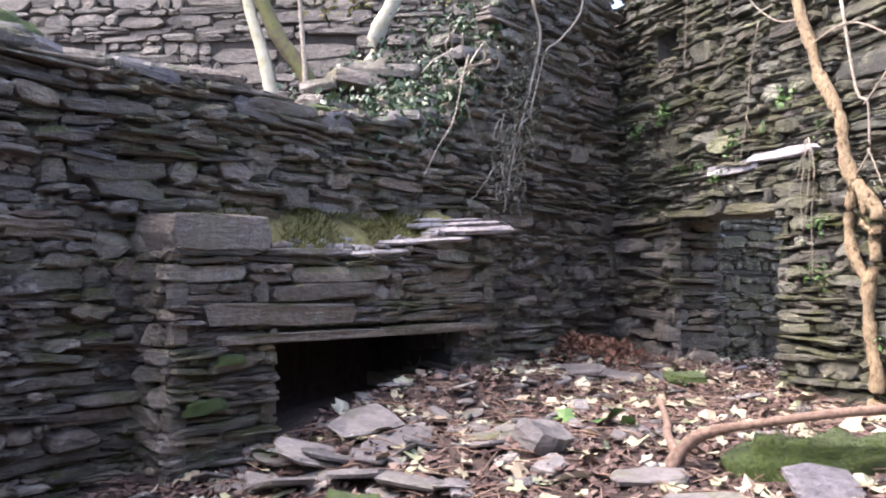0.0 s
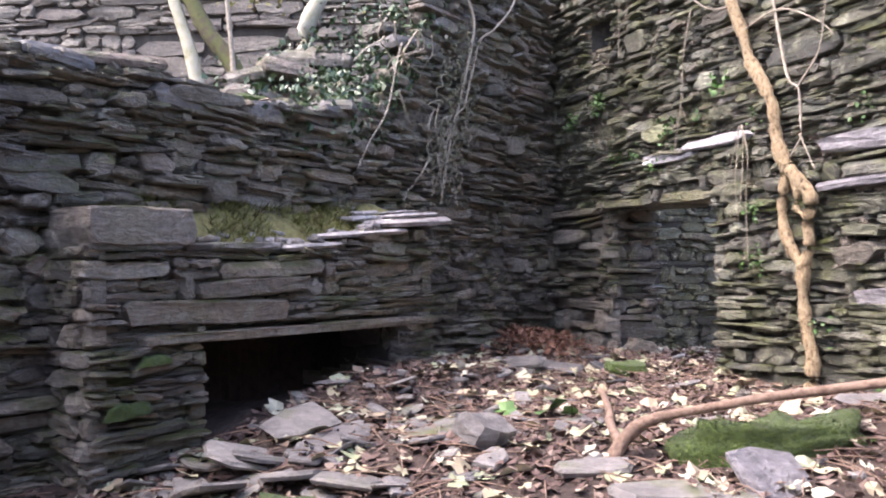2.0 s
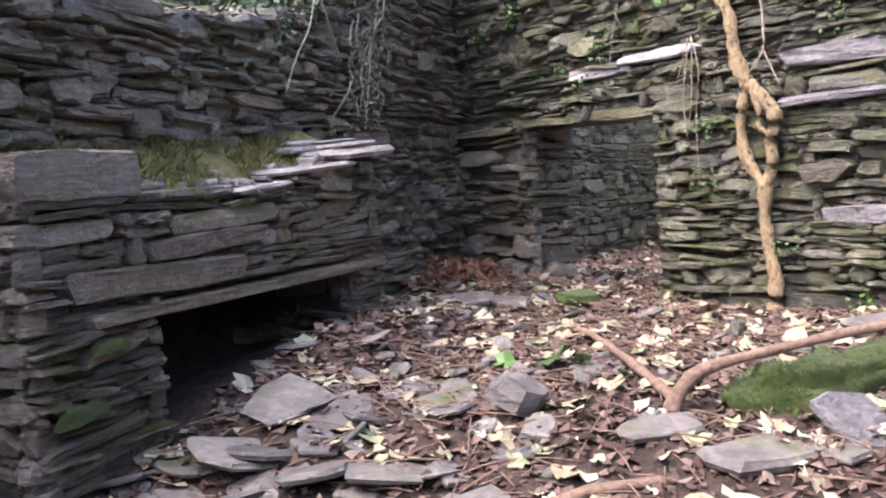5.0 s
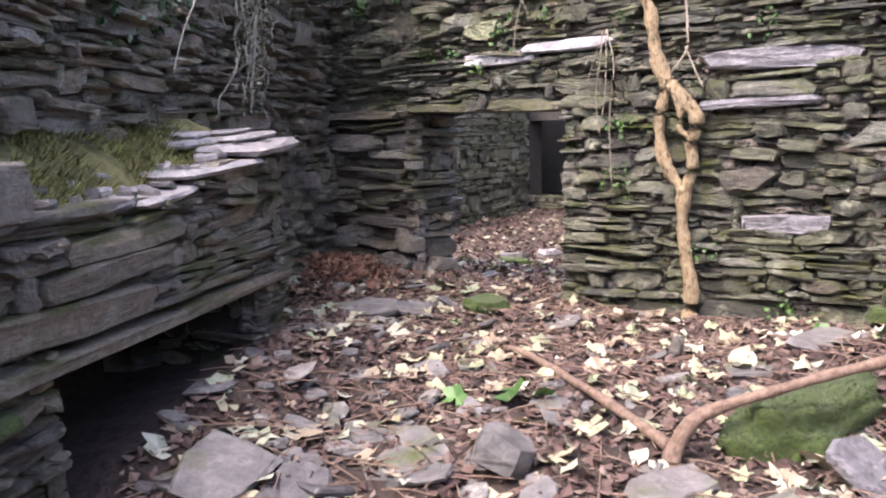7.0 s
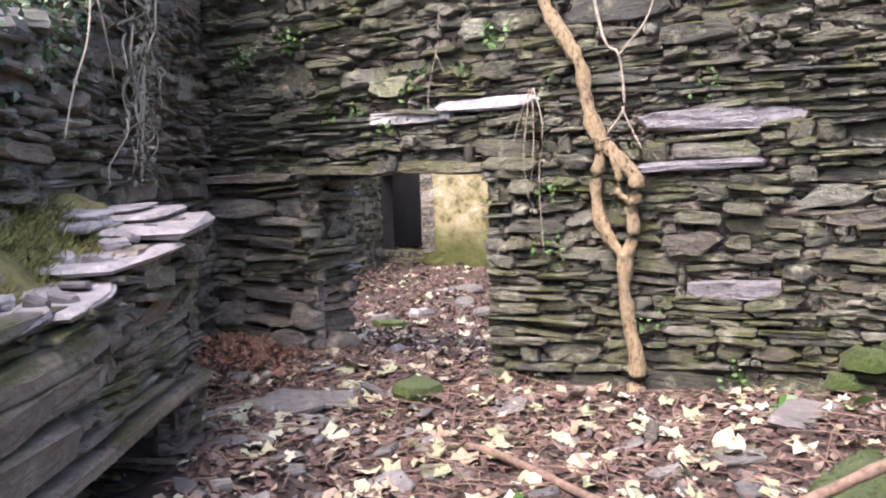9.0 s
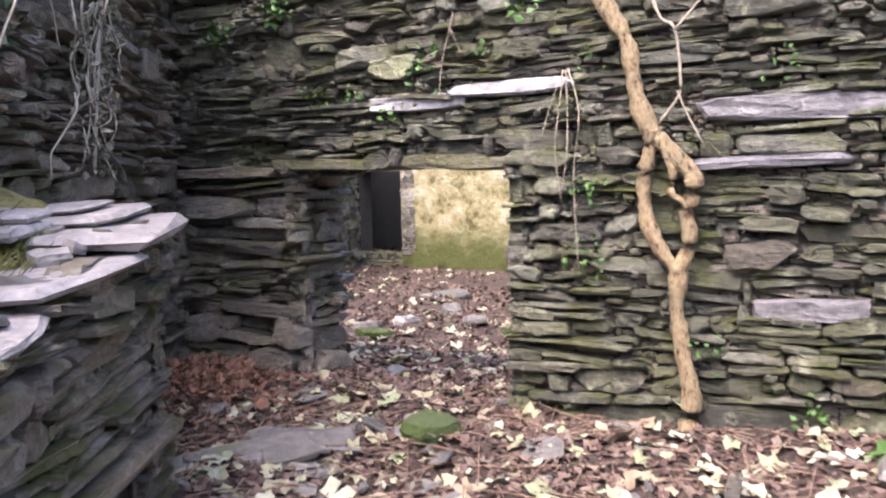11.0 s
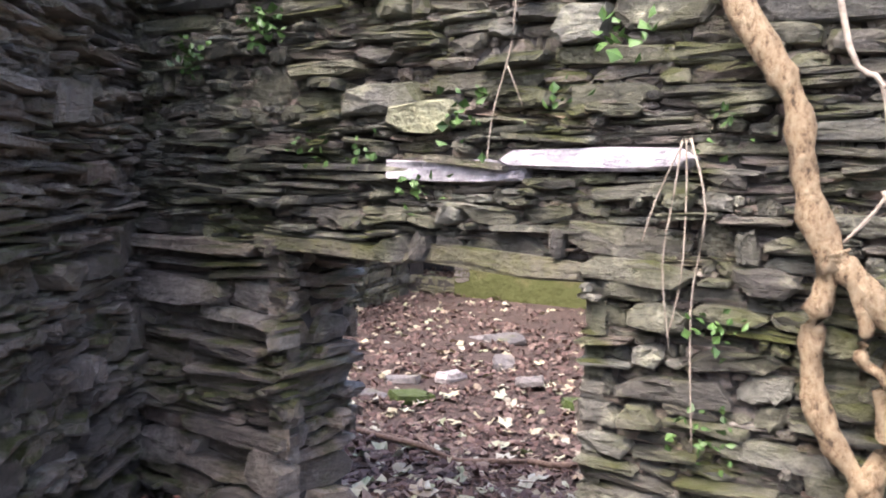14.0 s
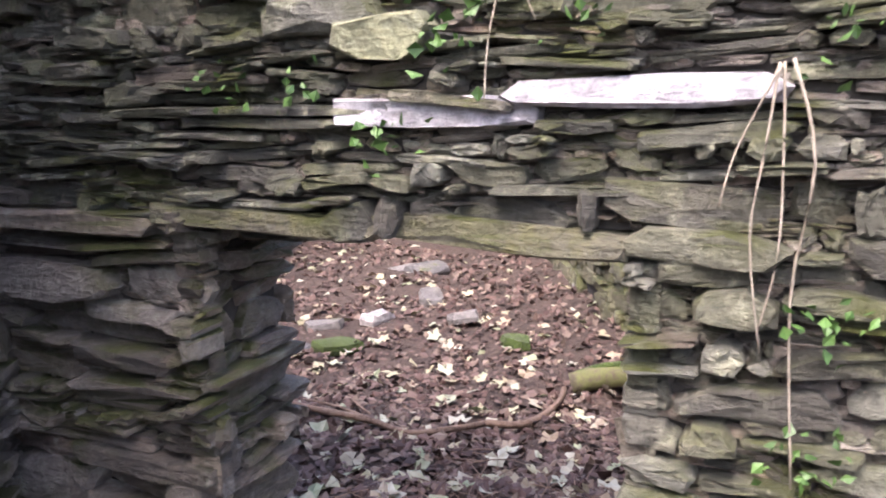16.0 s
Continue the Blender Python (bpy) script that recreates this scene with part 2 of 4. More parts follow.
def ground_z(x, y):
    p = Vector((x, y))
    s1, s2 = (p - C1).dot(N1), (p - C2).dot(N2)
    u1 = (p - C1).dot(D1)
    rough = 0.05 * nz(x, y, 0, 1.7) + 0.03 * nz(x, y, 5, 4.5) + 0.012 * nz(x, y, 9, 11)
    yard = -0.1 + 0.55 * smooth(1.5, 5.2, y + 0.45 * x)
    yard += 0.2 * math.exp(-((x - 1.25) ** 2 + (y - 8.15) ** 2) / 0.4) + 0.14 * math.exp(-((x - 3.2) ** 2 + (y - 4.3) ** 2) / 0.8)
    q = p - CF
    yard += 0.2 * smooth(0.5, 2.0, q.dot(DF)) * smooth(3.9, 2.7, q.dot(DF)) * math.exp(-((q.dot(NF) - 0.12) / 0.42) ** 2)
    if s2 < -0.2:
        z = 0.45 - 0.73 * smooth(-0.3, -4.5, s2) + 0.3 * smooth(-9, -15, s2)
        return z + rough * 1.6
    if s1 < -0.4:
        z = 2.3 + 0.4 * smooth(-0.4, -1.0, s1) + 0.35 * smooth(-1.0, -2.4, s1)
        z += 0.55 * math.exp(-((u1 - 2.75) ** 2) / 0.3 - (s1 + 0.65) ** 2 / 0.25)
        return z + rough
    return yard + rough


# ---- mesh helpers ----
def link_mesh(name, verts, faces, material, parent=None, label="", smooth_shade=False):
    me = bpy.data.meshes.new(name)
    me.from_pydata([tuple(v) for v in verts], [], faces)
    me.materials.append(material)
    if smooth_shade:
        me.polygons.foreach_set("use_smooth", [True] * len(me.polygons))
    me.update()
    ob = new(name, me)
    if parent:
        ob.parent = parent
    if label:
        ob["label"] = label
    return ob


class Soup:
    """Gathers many small shapes into one mesh."""

    def __init__(self):
        self.v, self.f = [], []

    def add(self, verts, faces):
        k = len(self.v)
        self.v += verts
        self.f += [tuple(i + k for i in f) for f in faces]

    def make(self, name, material, parent=None, label="", smooth_shade=False):
        return link_mesh(name, self.v, self.f, material, parent, label, smooth_shade)


def prism(fr, u0, u1, s0, s1, z0, z1):
    v = [at(fr, u, s, z) for z in (z0, z1) for u, s in ((u0, s0), (u1, s0), (u1, s1), (u0, s1))]
    return v, [(0, 1, 2, 3), (4, 7, 6, 5), (0, 4, 5, 1), (1, 5, 6, 2), (2, 6, 7, 3), (3, 7, 4, 0)]


rng = random.Random(7)


def stone_shape(fr, u0, u1, z0, z1, proud, deep=0.1, rag=1.0):
    """One split stone: a wedge-ended, slanting, ragged outline with chipped edges and a broken face."""
    w, h = u1 - u0, z1 - z0
    gap = min(0.0035, h * 0.055)
    j = lambda k: rng.uniform(-k, k) * rag
    cut = min(h * 0.9, w * 0.3)
    wedge = lambda: cut * (rng.random() ** 1.5) * rag * 0.9
    skew = j(0.2) * min(w, 0.35)
    rise = lambda u: skew * (u - u0 - w / 2) / w * 0.6
    lo, hi = z0 + gap, z1 - gap
    ends = [rng.uniform(0.0, 0.5) * h * rag * 0.6 for _ in range(4)]
    out = [(u0 + gap + wedge(), lo + ends[0] * 0.4), (u0 + w * rng.uniform(0.25, 0.4), lo + j(0.09) * h), (u0 + w * rng.uniform(0.6, 0.75), lo + j(0.09) * h), (u1 - gap - wedge(), lo + ends[1] * 0.4),
           (u1 - gap, z0 + h * rng.uniform(0.3, 0.7)), (u1 - gap - wedge(), hi - ends[2] * 0.5), (u0 + w * rng.uniform(0.6, 0.78), hi + j(0.1) * h), (u0 + w * rng.uniform(0.22, 0.42), hi + j(0.1) * h),
           (u0 + gap + wedge(), hi - ends[3] * 0.5), (u0 + gap, z0 + h * rng.uniform(0.3, 0.7))]
    out = [(u, z + rise(u)) for u, z in out]
    n = len(out)
    cu, cz = (u0 + u1) / 2, (z0 + z1) / 2
    bev = min(0.2 * h, 0.014)
    tip, lean = j(0.022), j(0.03)
    v = [at(fr, u, -deep, z) for u, z in out]
    v += [at(fr, u, proud - bev * rng.uniform(0.2, 2.2), z) for u, z in out]
    for u, z in out:
        k = rng.uniform(0.3, 1.3) * bev
        uu = u - math.copysign(min(k * 1.6, abs(u - cu) * 0.6), u - cu)
        zz = z - math.copysign(min(k * 0.8, abs(z - cz) * 0.6), z - cz)
        v.append(at(fr, uu, proud + tip * (uu - cu) / max(w, 0.05) * 2 + lean * (zz - cz) / max(h, 0.03) + j(0.012), zz))
    v.append(at(fr, cu + j(0.25) * w, proud + rng.uniform(-0.008, 0.014), cz + j(0.2) * h))
    faces = []
    for r in (0, n):
        for k in range(n):
            q = (k + 1) % n
            faces.append((r + k, r + q, r + n + q, r + n + k))
    faces += [(2 * n + k, 2 * n + (k + 1) % n, 3 * n) for k in range(n)]
    return v, faces


def courses(u0, u1, z0, top, holes, course, width, seed, wave=0.03, big=0.05, split=0.3):
    """The stones of a dry wall: uneven courses, thin slips and blocks that take up two courses."""
    r = random.Random(seed)
    stones, taken = [], []
    zmax = max(top(u0 + (u1 - u0) * k / 40) for k in range(41))
    z = z0
    while z < zmax:
        h = r.uniform(*course) * r.choice((0.6, 0.8, 1, 1, 1, 1.25, 1.6))
        u = u0 - r.uniform(0, 0.15)
        while u < u1:
            w = r.uniform(*width) * r.choice((0.4, 0.6, 0.8, 1, 1, 1.4, 1.8))
            blocked = [b for a, b, zb in taken if a - 0.03 < u < b and zb > z + 0.01]
            if blocked:
                u = max(blocked)
                continue
            ahead = [a for a, b, zb in taken if u < a < u + w and zb > z + 0.01]
            if ahead:
                w = min(ahead) - u
            ua, ub = max(u, u0), min(u + w, u1)
            for ha, hb, hz0, hz1 in holes:
                if z + h > hz0 + 0.02 and z + h * 0.5 < hz1:
                    if ha <= ua < hb:
                        ua = hb
                    if ua < ha < ub:
                        ub = ha
                        w = ha - u
                    if ua >= hb - 1e-6 and u < hb:
                        u = hb
                        ub = min(u + w, u1)
            shift = wave * nz(u, z * 0.7, seed, 0.55) + 0.45 * wave * nz(u, z, seed, 1.6)
            if ub - ua > 0.025 and z + h * 0.6 < top((ua + ub) / 2):
                hh = h
                if r.random() < big and ub - ua > 0.24:
                    hh = h * r.uniform(1.5, 2.0)
                    taken.append((ua, ub, z + hh - 0.01))
                if hh == h and h > 0.045 and r.random() < split:
                    k = r.uniform(0.35, 0.65)
                    stones.append((ua, ub, z + shift, z + h * k + shift))
                    m = ua + (ub - ua) * r.uniform(0.3, 0.7)
                    for p, q in ((ua, m), (m, ub)):
                        stones.append((p, q, z + h * k + shift, z + h + shift))
                else:
                    stones.append((ua, ub, z + shift, z + hh + shift))
            u = max(u + w, ub)
        z += h
    return stones


def lay(wall, fr, stones, material, proud, near=None, fancy=(), deep=0.1, chips=None):
    """Stones as pieces of a wall where they can be told apart, the rest as one part."""
    rest, fill, count = Soup(), Soup(), 0
    for s in stones:
        if any(a < (s[0] + s[1]) / 2 < b and c < (s[2] + s[3]) / 2 < d for a, b, c, d in fancy):
            continue
        v, f = stone_shape(fr, *s, rng.uniform(*proud), deep)
        if near and count < 300 and near[0] < s[0] < near[1] and near[2] < s[2] < near[3] and (s[1] - s[0]) * (s[3] - s[2]) > near[4]:
            link_mesh("stone", v, f, material, wall)
            count += 1
        else:
            rest.add(v, f)
    if chips:
        for s in courses(*chips):
            fill.add(*stone_shape(fr, *s, rng.uniform(-0.06, -0.03), 0.12))
        fill.make("pinning_chips", DARK, wall)["kind"] = "stuff"
    if rest.v:
        ob = rest.make("small_stones", material, wall)
        ob["kind"] = "stuff"


def tube(points, radii, sides=8, wobble=0.12, seed=0):
    """A knotty round stem along points."""
    r = random.Random(seed)
    pts = [Vector(p) for p in points]
    fine, rad = [], []
    for k in range(len(pts) - 1):
        a, b, c, d = pts[max(k - 1, 0)], pts[k], pts[k + 1], pts[min(k + 2, len(pts) - 1)]
        for q in range(4):
            t = q / 4
            fine.append(0.5 * ((2 * b) + (c - a) * t + (2 * a - 5 * b + 4 * c - d) * t * t + (3 * b - a - 3 * c + d) * t ** 3))
            rad.append(radii[k] * (1 - t) + radii[k + 1] * t)
    fine.append(pts[-1]), rad.append(radii[-1])
    v, f = [], []
    for k, p in enumerate(fine):
        way = (fine[min(k + 1, len(fine) - 1)] - fine[max(k - 1, 0)]).normalized()
        x = way.orthogonal().normalized() if abs(way.z) > 0.99 else way.cross(Vector((0, 0, 1))).normalized()
        y = way.cross(x)
        swell = 1 + r.uniform(-wobble, wobble)
        for i in range(sides):
            g = 2 * math.pi * i / sides
            v.append(p + (x * math.cos(g) + y * math.sin(g)) * rad[k] * swell * (1 + r.uniform(-wobble, wobble) * 0.7))
    for k in range(len(fine) - 1):
        for i in range(sides):
            n = (i + 1) % sides
            f.append((k * sides + i, k * sides + n, (k + 1) * sides + n, (k + 1) * sides + i))
    f += [tuple(range(sides - 1, -1, -1)), tuple((len(fine) - 1) * sides + i for i in range(sides))]
    return v, f


def thing(name, place, label, category, group="", kind=""):
    ob = new(name)
    ob.location = place
    bpy.context.view_layer.update()
    return tagged(ob, label, category, group, kind)


def child(name, verts, faces, material, parent, label="", smooth_shade=False):
    o = parent.location
    return link_mesh(name, [Vector(v) - o for v in verts], faces, material, parent, label, smooth_shade)


# ---- ground ----
def axis(lo, fine0, fine1, hi, step):
    a = list(np.arange(fine0, fine1, step))
    out, d, x = [], step, fine0
    while x > lo:
        d *= 1.25
        x -= d
        out.insert(0, x)
    a = out + a
    d, x = step, fine1
    while x < hi:
        a.append(x)
        d *= 1.25
        x += d
    return a


gx, gy = axis(-300, -3.6, 4.6, 300, 0.05), axis(-300, 1.0, 9.6, 300, 0.05)
gv = [(x, y, ground_z(x, y)) for y in gy for x in gx]
gf = [(j * len(gx) + i, j * len(gx) + i + 1, (j + 1) * len(gx) + i + 1, (j + 1) * len(gx) + i) for j in range(len(gy) - 1) for i in range(len(gx) - 1)]
tagged(link_mesh("ground", gv, gf, SOIL, None, smooth_shade=True), "brown leaf mould ground rising in banks among ruined walls", "ground", "", "structure")


# ---- west wall: dark retaining wall, tall towards the corner ----
# Beyond 7.5 the top is unseen and raised to block low western light.
TOPS = ((0, 4.35), (0.6, 4.3), (1.9, 4.1), (2.3, 3.5), (2.6, 3.0), (2.9, 2.66), (3.5, 2.46), (4.4, 2.38), (4.9, 2.4), (5.1, 2.52), (5.8, 2.47), (6.4, 2.5), (7.5, 2.6), (9.5, 3.3), (15, 3.6))


def top_of(table, bump):
    def f(u):
        z = table[-1][1]
        for (a, za), (b, zb) in zip(table, table[1:]):
            if a <= u <= b:
                z = za + (zb - za) * (u - a) / (b - a)
                break
        return z + bump * nz(u, 3.3, 0, 2.5)
    return f


top1 = top_of(TOPS, 0.06)
REC = (3.35, 5.02, 0.97)
core = Soup()
k = -0.6
while k < 14:
    z0 = REC[2] if REC[0] <= k + 0.05 < REC[1] else -0.6
    core.add(*prism(W1, k, k + 0.1, -0.36, -0.07, z0, top1(k + 0.05) - 0.07))
    k += 0.1
wall_west = tagged(core.make("wall_west", JOINT), "dark wet dry-stone slate retaining wall with a broken top", "wall", "", "structure")
st = courses(-0.15, 7.3, 0.0, top1, [(3.0, 5.55, -1, 1.42)], (0.04, 0.095), (0.14, 0.42), 11, 0.14, 0.07, 0.4)
lay(wall_west, W1, st, DARK, (-0.045, 0.06), (2.3, 6.8, 0.3, 2.6, 0.012), chips=(-0.2, 7.3, 0.0, lambda u: top1(u) - 0.05, [(3.0, 5.55, -1, 1.42)], (0.03, 0.06), (0.07, 0.2), 111, 0.1, 0.02, 0.2))
plain = courses(7.3, 14, -0.3, top1, [], (0.12, 0.2), (0.3, 0.7), 12)
lay(wall_west, W1, plain, DARK, (-0.03, 0.04))

# ---- east wall: lichened slate with a doorway ----
top2 = top_of(((0, 4.35), (1.2, 4.25), (2.0, 4.05), (3, 3.85), (6, 3.55), (15, 3.2)), 0.06)
HOLE = (0.62, 1.02, 3.45, 3.85)
core = Soup()
for a, b, z0, z1 in ((-3, HOLE[0], -1, 4.2), (HOLE[0], DOOR[0] - 0.07, -1, HOLE[2]), (HOLE[0], HOLE[1], HOLE[3], 4.2), (DOOR[0] - 0.07, HOLE[1], DOOR[2] + 0.06, HOLE[2]), (HOLE[1], DOOR[1] + 0.07, DOOR[2] + 0.06, 3.9), (DOOR[1] + 0.07, 7.5, -1, 3.45), (7.5, 14, -1, 3.1)):
    core.add(*prism(W2, a, b, -THICK + 0.07, -0.07, z0, z1))
wall_east = tagged(core.make("wall_east", JOINT), "grey-green lichened dry-stone slate wall with a low doorway", "wall", "", "structure")

FANCY = ((1.57, 1.9, 2.4, 2.54), (1.58, 2.2, 2.2, 2.31), (2.12, 2.85, 2.25, 2.35), (3.8, 4.34, 1.05, 1.17), (3.52, 4.48, 2.04, 2.17), (3.5, 4.26, 1.81, 1.885))
holes2 = [(DOOR[0], DOOR[1], -1, DOOR[2] + 0.075), HOLE, *FANCY]
st = courses(-0.12, 5.6, 0.2, top2, [(-0.2, DOOR[1], -1, DOOR[2] + 0.075), *holes2[1:]], (0.036, 0.098), (0.1, 0.42), 21, 0.22, 0.07, 0.45)
lay(wall_east, W2, st, GREEN, (-0.042, 0.052), (0.7, 4.4, 0.9, 2.75, 0.011), chips=(-0.2, 5.6, 0.2, lambda u: top2(u) - 0.05, holes2[:2], (0.025, 0.055), (0.07, 0.22), 121, 0.1, 0.02, 0.2))
lay(wall_east, W2, courses(-0.12, DOOR[0] + 0.02, 0.0, lambda u: 1.96 if u < 0.75 else 1.86, [], (0.06, 0.15), (0.25, 0.6), 23, 0.1, 0.05, 0.3), DARK, (-0.04, 0.08), (0.2, 1.0, 0.4, 1.9, 0.008))
for a, b, c, d, pr, mat, lab in ((1.57, 1.9, 2.4, 2.54, 0.05, LICHEN, "pale green lichened block"), (1.56, 2.22, 2.205, 2.3, 0.02, WHITE, "white streaked slate"), (2.1, 2.87, 2.26, 2.35, 0.02, WHITE, "white streaked slate"),
                                (3.8, 4.34, 1.05, 1.17, 0.025, BLUE, "smooth blue-grey slate"), (3.52, 4.48, 2.04, 2.17, 0.025, BLUE, "long blue-grey slate"), (3.5, 4.26, 1.81, 1.885, 0.03, BLUE, "long pale slate")):
    v, f = stone_shape(W2, a, b, c, d, pr)
    link_mesh("stone", v, f, mat, wall_east, lab)
st = courses(5.6, 14, -0.3, top2, [], (0.12, 0.2), (0.3, 0.7), 22)
lay(wall_east, W2, st, GREEN, (-0.03, 0.04))
# door reveals and lintel
left_reveal = (C2 + D2 * DOOR[0] - N2 * THICK, N2, D2)
right_reveal = (C2 + D2 * DOOR[1], -N2, -D2)
flat_top = lambda u: DOOR[2] + 0.02
lay(wall_east, left_reveal, courses(0, THICK, 0.0, flat_top, [], (0.07, 0.15), (0.3, 0.6), 31, 0.03, 0.0), DARK, (-0.05, 0.04), None)
lay(wall_east, right_reveal, courses(0, THICK, 0.0, flat_top, [], (0.08, 0.17), (0.18, 0.4), 32), GREEN, (-0.03, 0.03), None)
for a, b, c, d, pr in ((0.8, 1.75, DOOR[2] - 0.005, DOOR[2] + 0.085, 0.035), (1.68, 2.48, DOOR[2] - 0.01, DOOR[2] + 0.08, 0.01)):
    v, f = stone_shape(W2, a, b, c, d, pr, THICK)
    link_mesh("lintel", v, f, LINTEL, wall_east, "thin mossy slate lintel")

# ---- terrace wall, room and closing walls ----
FAR = (Vector((1.15, 10.6)), Vector((-1, 0.03)).normalized(), Vector((-0.03, -1)).normalized())
core = Soup()
core.add(*prism(FAR, 0, 14, -0.6, -0.05, 1.5, 6.6))
wall_north = tagged(core.make("wall_north", JOINT), "sunlit pale dry-stone terrace wall above the ruin", "wall", "", "structure")
lay(wall_north, FAR, courses(0, 11, 2.6, lambda u: 6.6, [], (0.075, 0.17), (0.2, 0.65), 41, 0.07, 0.08, 0.2), PALE, (-0.02, 0.03), (2.0, 8.5, 3.2, 5.4, 0.03))

BK = (Vector((10.2, 18.3)), D2, N2)
core = Soup()
for a, b, z0, z1 in ((-7, -0.55, -1, 4.5), (-0.55, 0.55, 1.9, 4.5)):
    core.add(*prism(BK, a, b, -0.5, 0, z0, z1))
core.add(*prism(BK, -0.55, 0.55, -0.5, 0, -1, 0.1))
wall_back = tagged(core.make("wall_back", JOINT), "shaded mossy stone wall at the far end of the roofless room", "wall", "", "structure")
lay(wall_back, BK, courses(-0.55, 0.57, -0.7, lambda u: 0.16, [], (0.12, 0.2), (0.25, 0.5), 52), LINTEL, (-0.01, 0.06))
lay(wall_back, (BK[0] + D2 * 0.55, D2, N2), courses(0, 0.35, 0.1, lambda u: 4.4, [], (0.09, 0.16), (0.16, 0.34), 53), PALE, (0.06, 0.09))
lay(wall_back, BK, courses(-6, -0.55, -0.8, lambda u: 4.4, [], (0.14, 0.24), (0.3, 0.7), 51), DARK, (-0.02, 0.05))
core = Soup()
core.add(*prism(BK, 0.55, 11, -0.5, 0.05, -1, 4.5))
wall_plaster = tagged(core.make("wall_plaster", PLASTER), "sunlit limewashed yellow wall at the end of the room", "wall", "", "structure")
# Made-up near-black walls that give the far opening its shade.
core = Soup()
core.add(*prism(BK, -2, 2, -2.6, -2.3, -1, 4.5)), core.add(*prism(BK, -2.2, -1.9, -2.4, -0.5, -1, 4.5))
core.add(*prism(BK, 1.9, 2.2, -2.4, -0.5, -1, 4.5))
tagged(core.make("wall_shade_chamber", VOID), "near-black walls added as the shade behind the far doorway", "wall", "", "structure")
# Unseen walls added to close the ruin and cut low side light.
for nm, a, b, top in (("wall_outer_east", (6.9, -3.5), (14.2, 9.0), 2.6), ("wall_south", (-6.6, -3.0), (7.0, -3.0), 3.6)):
    a, b = Vector(a), Vector(b)
    d = (b - a).normalized()
    core = Soup()
    core.add(*prism((a, d, Vector((d.y, -d.x))), 0, (b - a).length, -0.5, 0, -1.2, top))
    tagged(core.make(nm, DARK), "plain unseen wall added to close the ruin and cut low sky light", "wall", "", "structure")

ra, rb = Vector((0.6, 13.35)), Vector((9.9, 18.7))
rd = (rb - ra).normalized()
RL = (ra, rd, Vector((rd.y, -rd.x)))
core = Soup()
core.add(*prism(RL, 0, 10.7, -0.5, -0.06, -1.2, 3.0))
wall_room_left = tagged(core.make("wall_room_left", JOINT), "mossy stone side wall of the roofless room", "wall", "", "structure")
lay(wall_room_left, RL, courses(0, 10.7, -0.6, lambda u: 3.0, [], (0.09, 0.19), (0.22, 0.6), 71, 0.08, 0.05, 0.25), GREEN, (-0.03, 0.05), (3, 10, -0.2, 2.2, 0.02))

qa, qb = Vector((10.9, 14.2)), Vector((4.75, 6.2))
qd = (qb - qa).normalized()
RR = (qa, qd, Vector((qd.y, -qd.x)))
core = Soup()
core.add(*prism(RR, -1.5, (qb - qa).length, -0.5, -0.06, -1.2, 2.7))
wall_room_right = tagged(core.make("wall_room_right", JOINT), "low mossy rubble wall along the roofless room", "wall", "", "structure")
lay(wall_room_right, RR, courses(-1.5, 7.5, -0.5, lambda u: 2.7, [], (0.1, 0.2), (0.25, 0.55), 72, 0.08, 0.08, 0.25), LINTEL, (-0.03, 0.06))

# ---- stone bench with a low recess under it ----
bench = thing("stone_bench", at(FR, 1.3, -0.2, 0.3), "dark slate built ledge with a low black recess beneath", "masonry ledge")
btop = lambda u: 1.46 + 0.2 * smooth(1.4, 2.7, u)
core = Soup()
core.add(*prism(FR, 0.05, 0.66, -0.45, -0.06, -0.3, 1.42))
core.add(*prism(FR, 2.32, 2.62, -0.6, -0.06, -0.3, 1.6))
for k in range(4):
    core.add(*prism(FR, 0.66 + k * 0.42, 1.08 + k * 0.42, -0.6, -0.06, 1.0, btop(0.66 + k * 0.42) - 0.05))
child("rubble_core", core.v, core.f, JOINT, bench)


def bench_stones(fr, stones, proud, deep=0.1):
    for s in stones:
        v, f = stone_shape(fr, *s, rng.uniform(*proud), deep)
        child("stone", v, f, DARK, bench)


fs = courses(0.0, 2.66, 0.0, lambda u: btop(u) + 0.02, [(0.68, 2.3, -1, 1.02), (0.19, 1.25, 1.03, 1.18)], (0.035, 0.085), (0.2, 0.6), 61, 0.02, 0.05, 0.35)
bench_stones(FR, fs, (-0.04, 0.04))
chips = Soup()
for c in courses(0.02, 2.64, 0.0, lambda u: btop(u) - 0.03, [(0.68, 2.3, -1, 1.02)], (0.025, 0.05), (0.07, 0.2), 66, 0.02, 0.0, 0.1):
    chips.add(*stone_shape(FR, *c, rng.uniform(-0.055, -0.035), 0.1))
child("pinning_chips", chips.v, chips.f, DARK, bench)["kind"] = "stuff"
bench_stones(FR, [(0.19, 1.25, 1.03, 1.18)], (0.03, 0.03))
for a, b, c, d in ((0.28, 1.5, 0.935, 0.995), (1.46, 2.66, 0.925, 0.995)):
    v, f = stone_shape(FR, a, b, c, d, 0.05, 0.55, 0.5)
    child("lintel", v, f, DARK, bench, "long thin slate lintel")
bench_stones((CF - NF * 0.45, NF, -DF), courses(0, 0.45, 0.0, lambda u: 1.44, [], (0.06, 0.12), (0.15, 0.35), 62), (-0.02, 0.03))
bench_stones((CF + DF * 2.66, -NF, DF), courses(0, 0.6, 0.2, lambda u: 1.64, [], (0.06, 0.12), (0.2, 0.45), 63), (-0.02, 0.03))
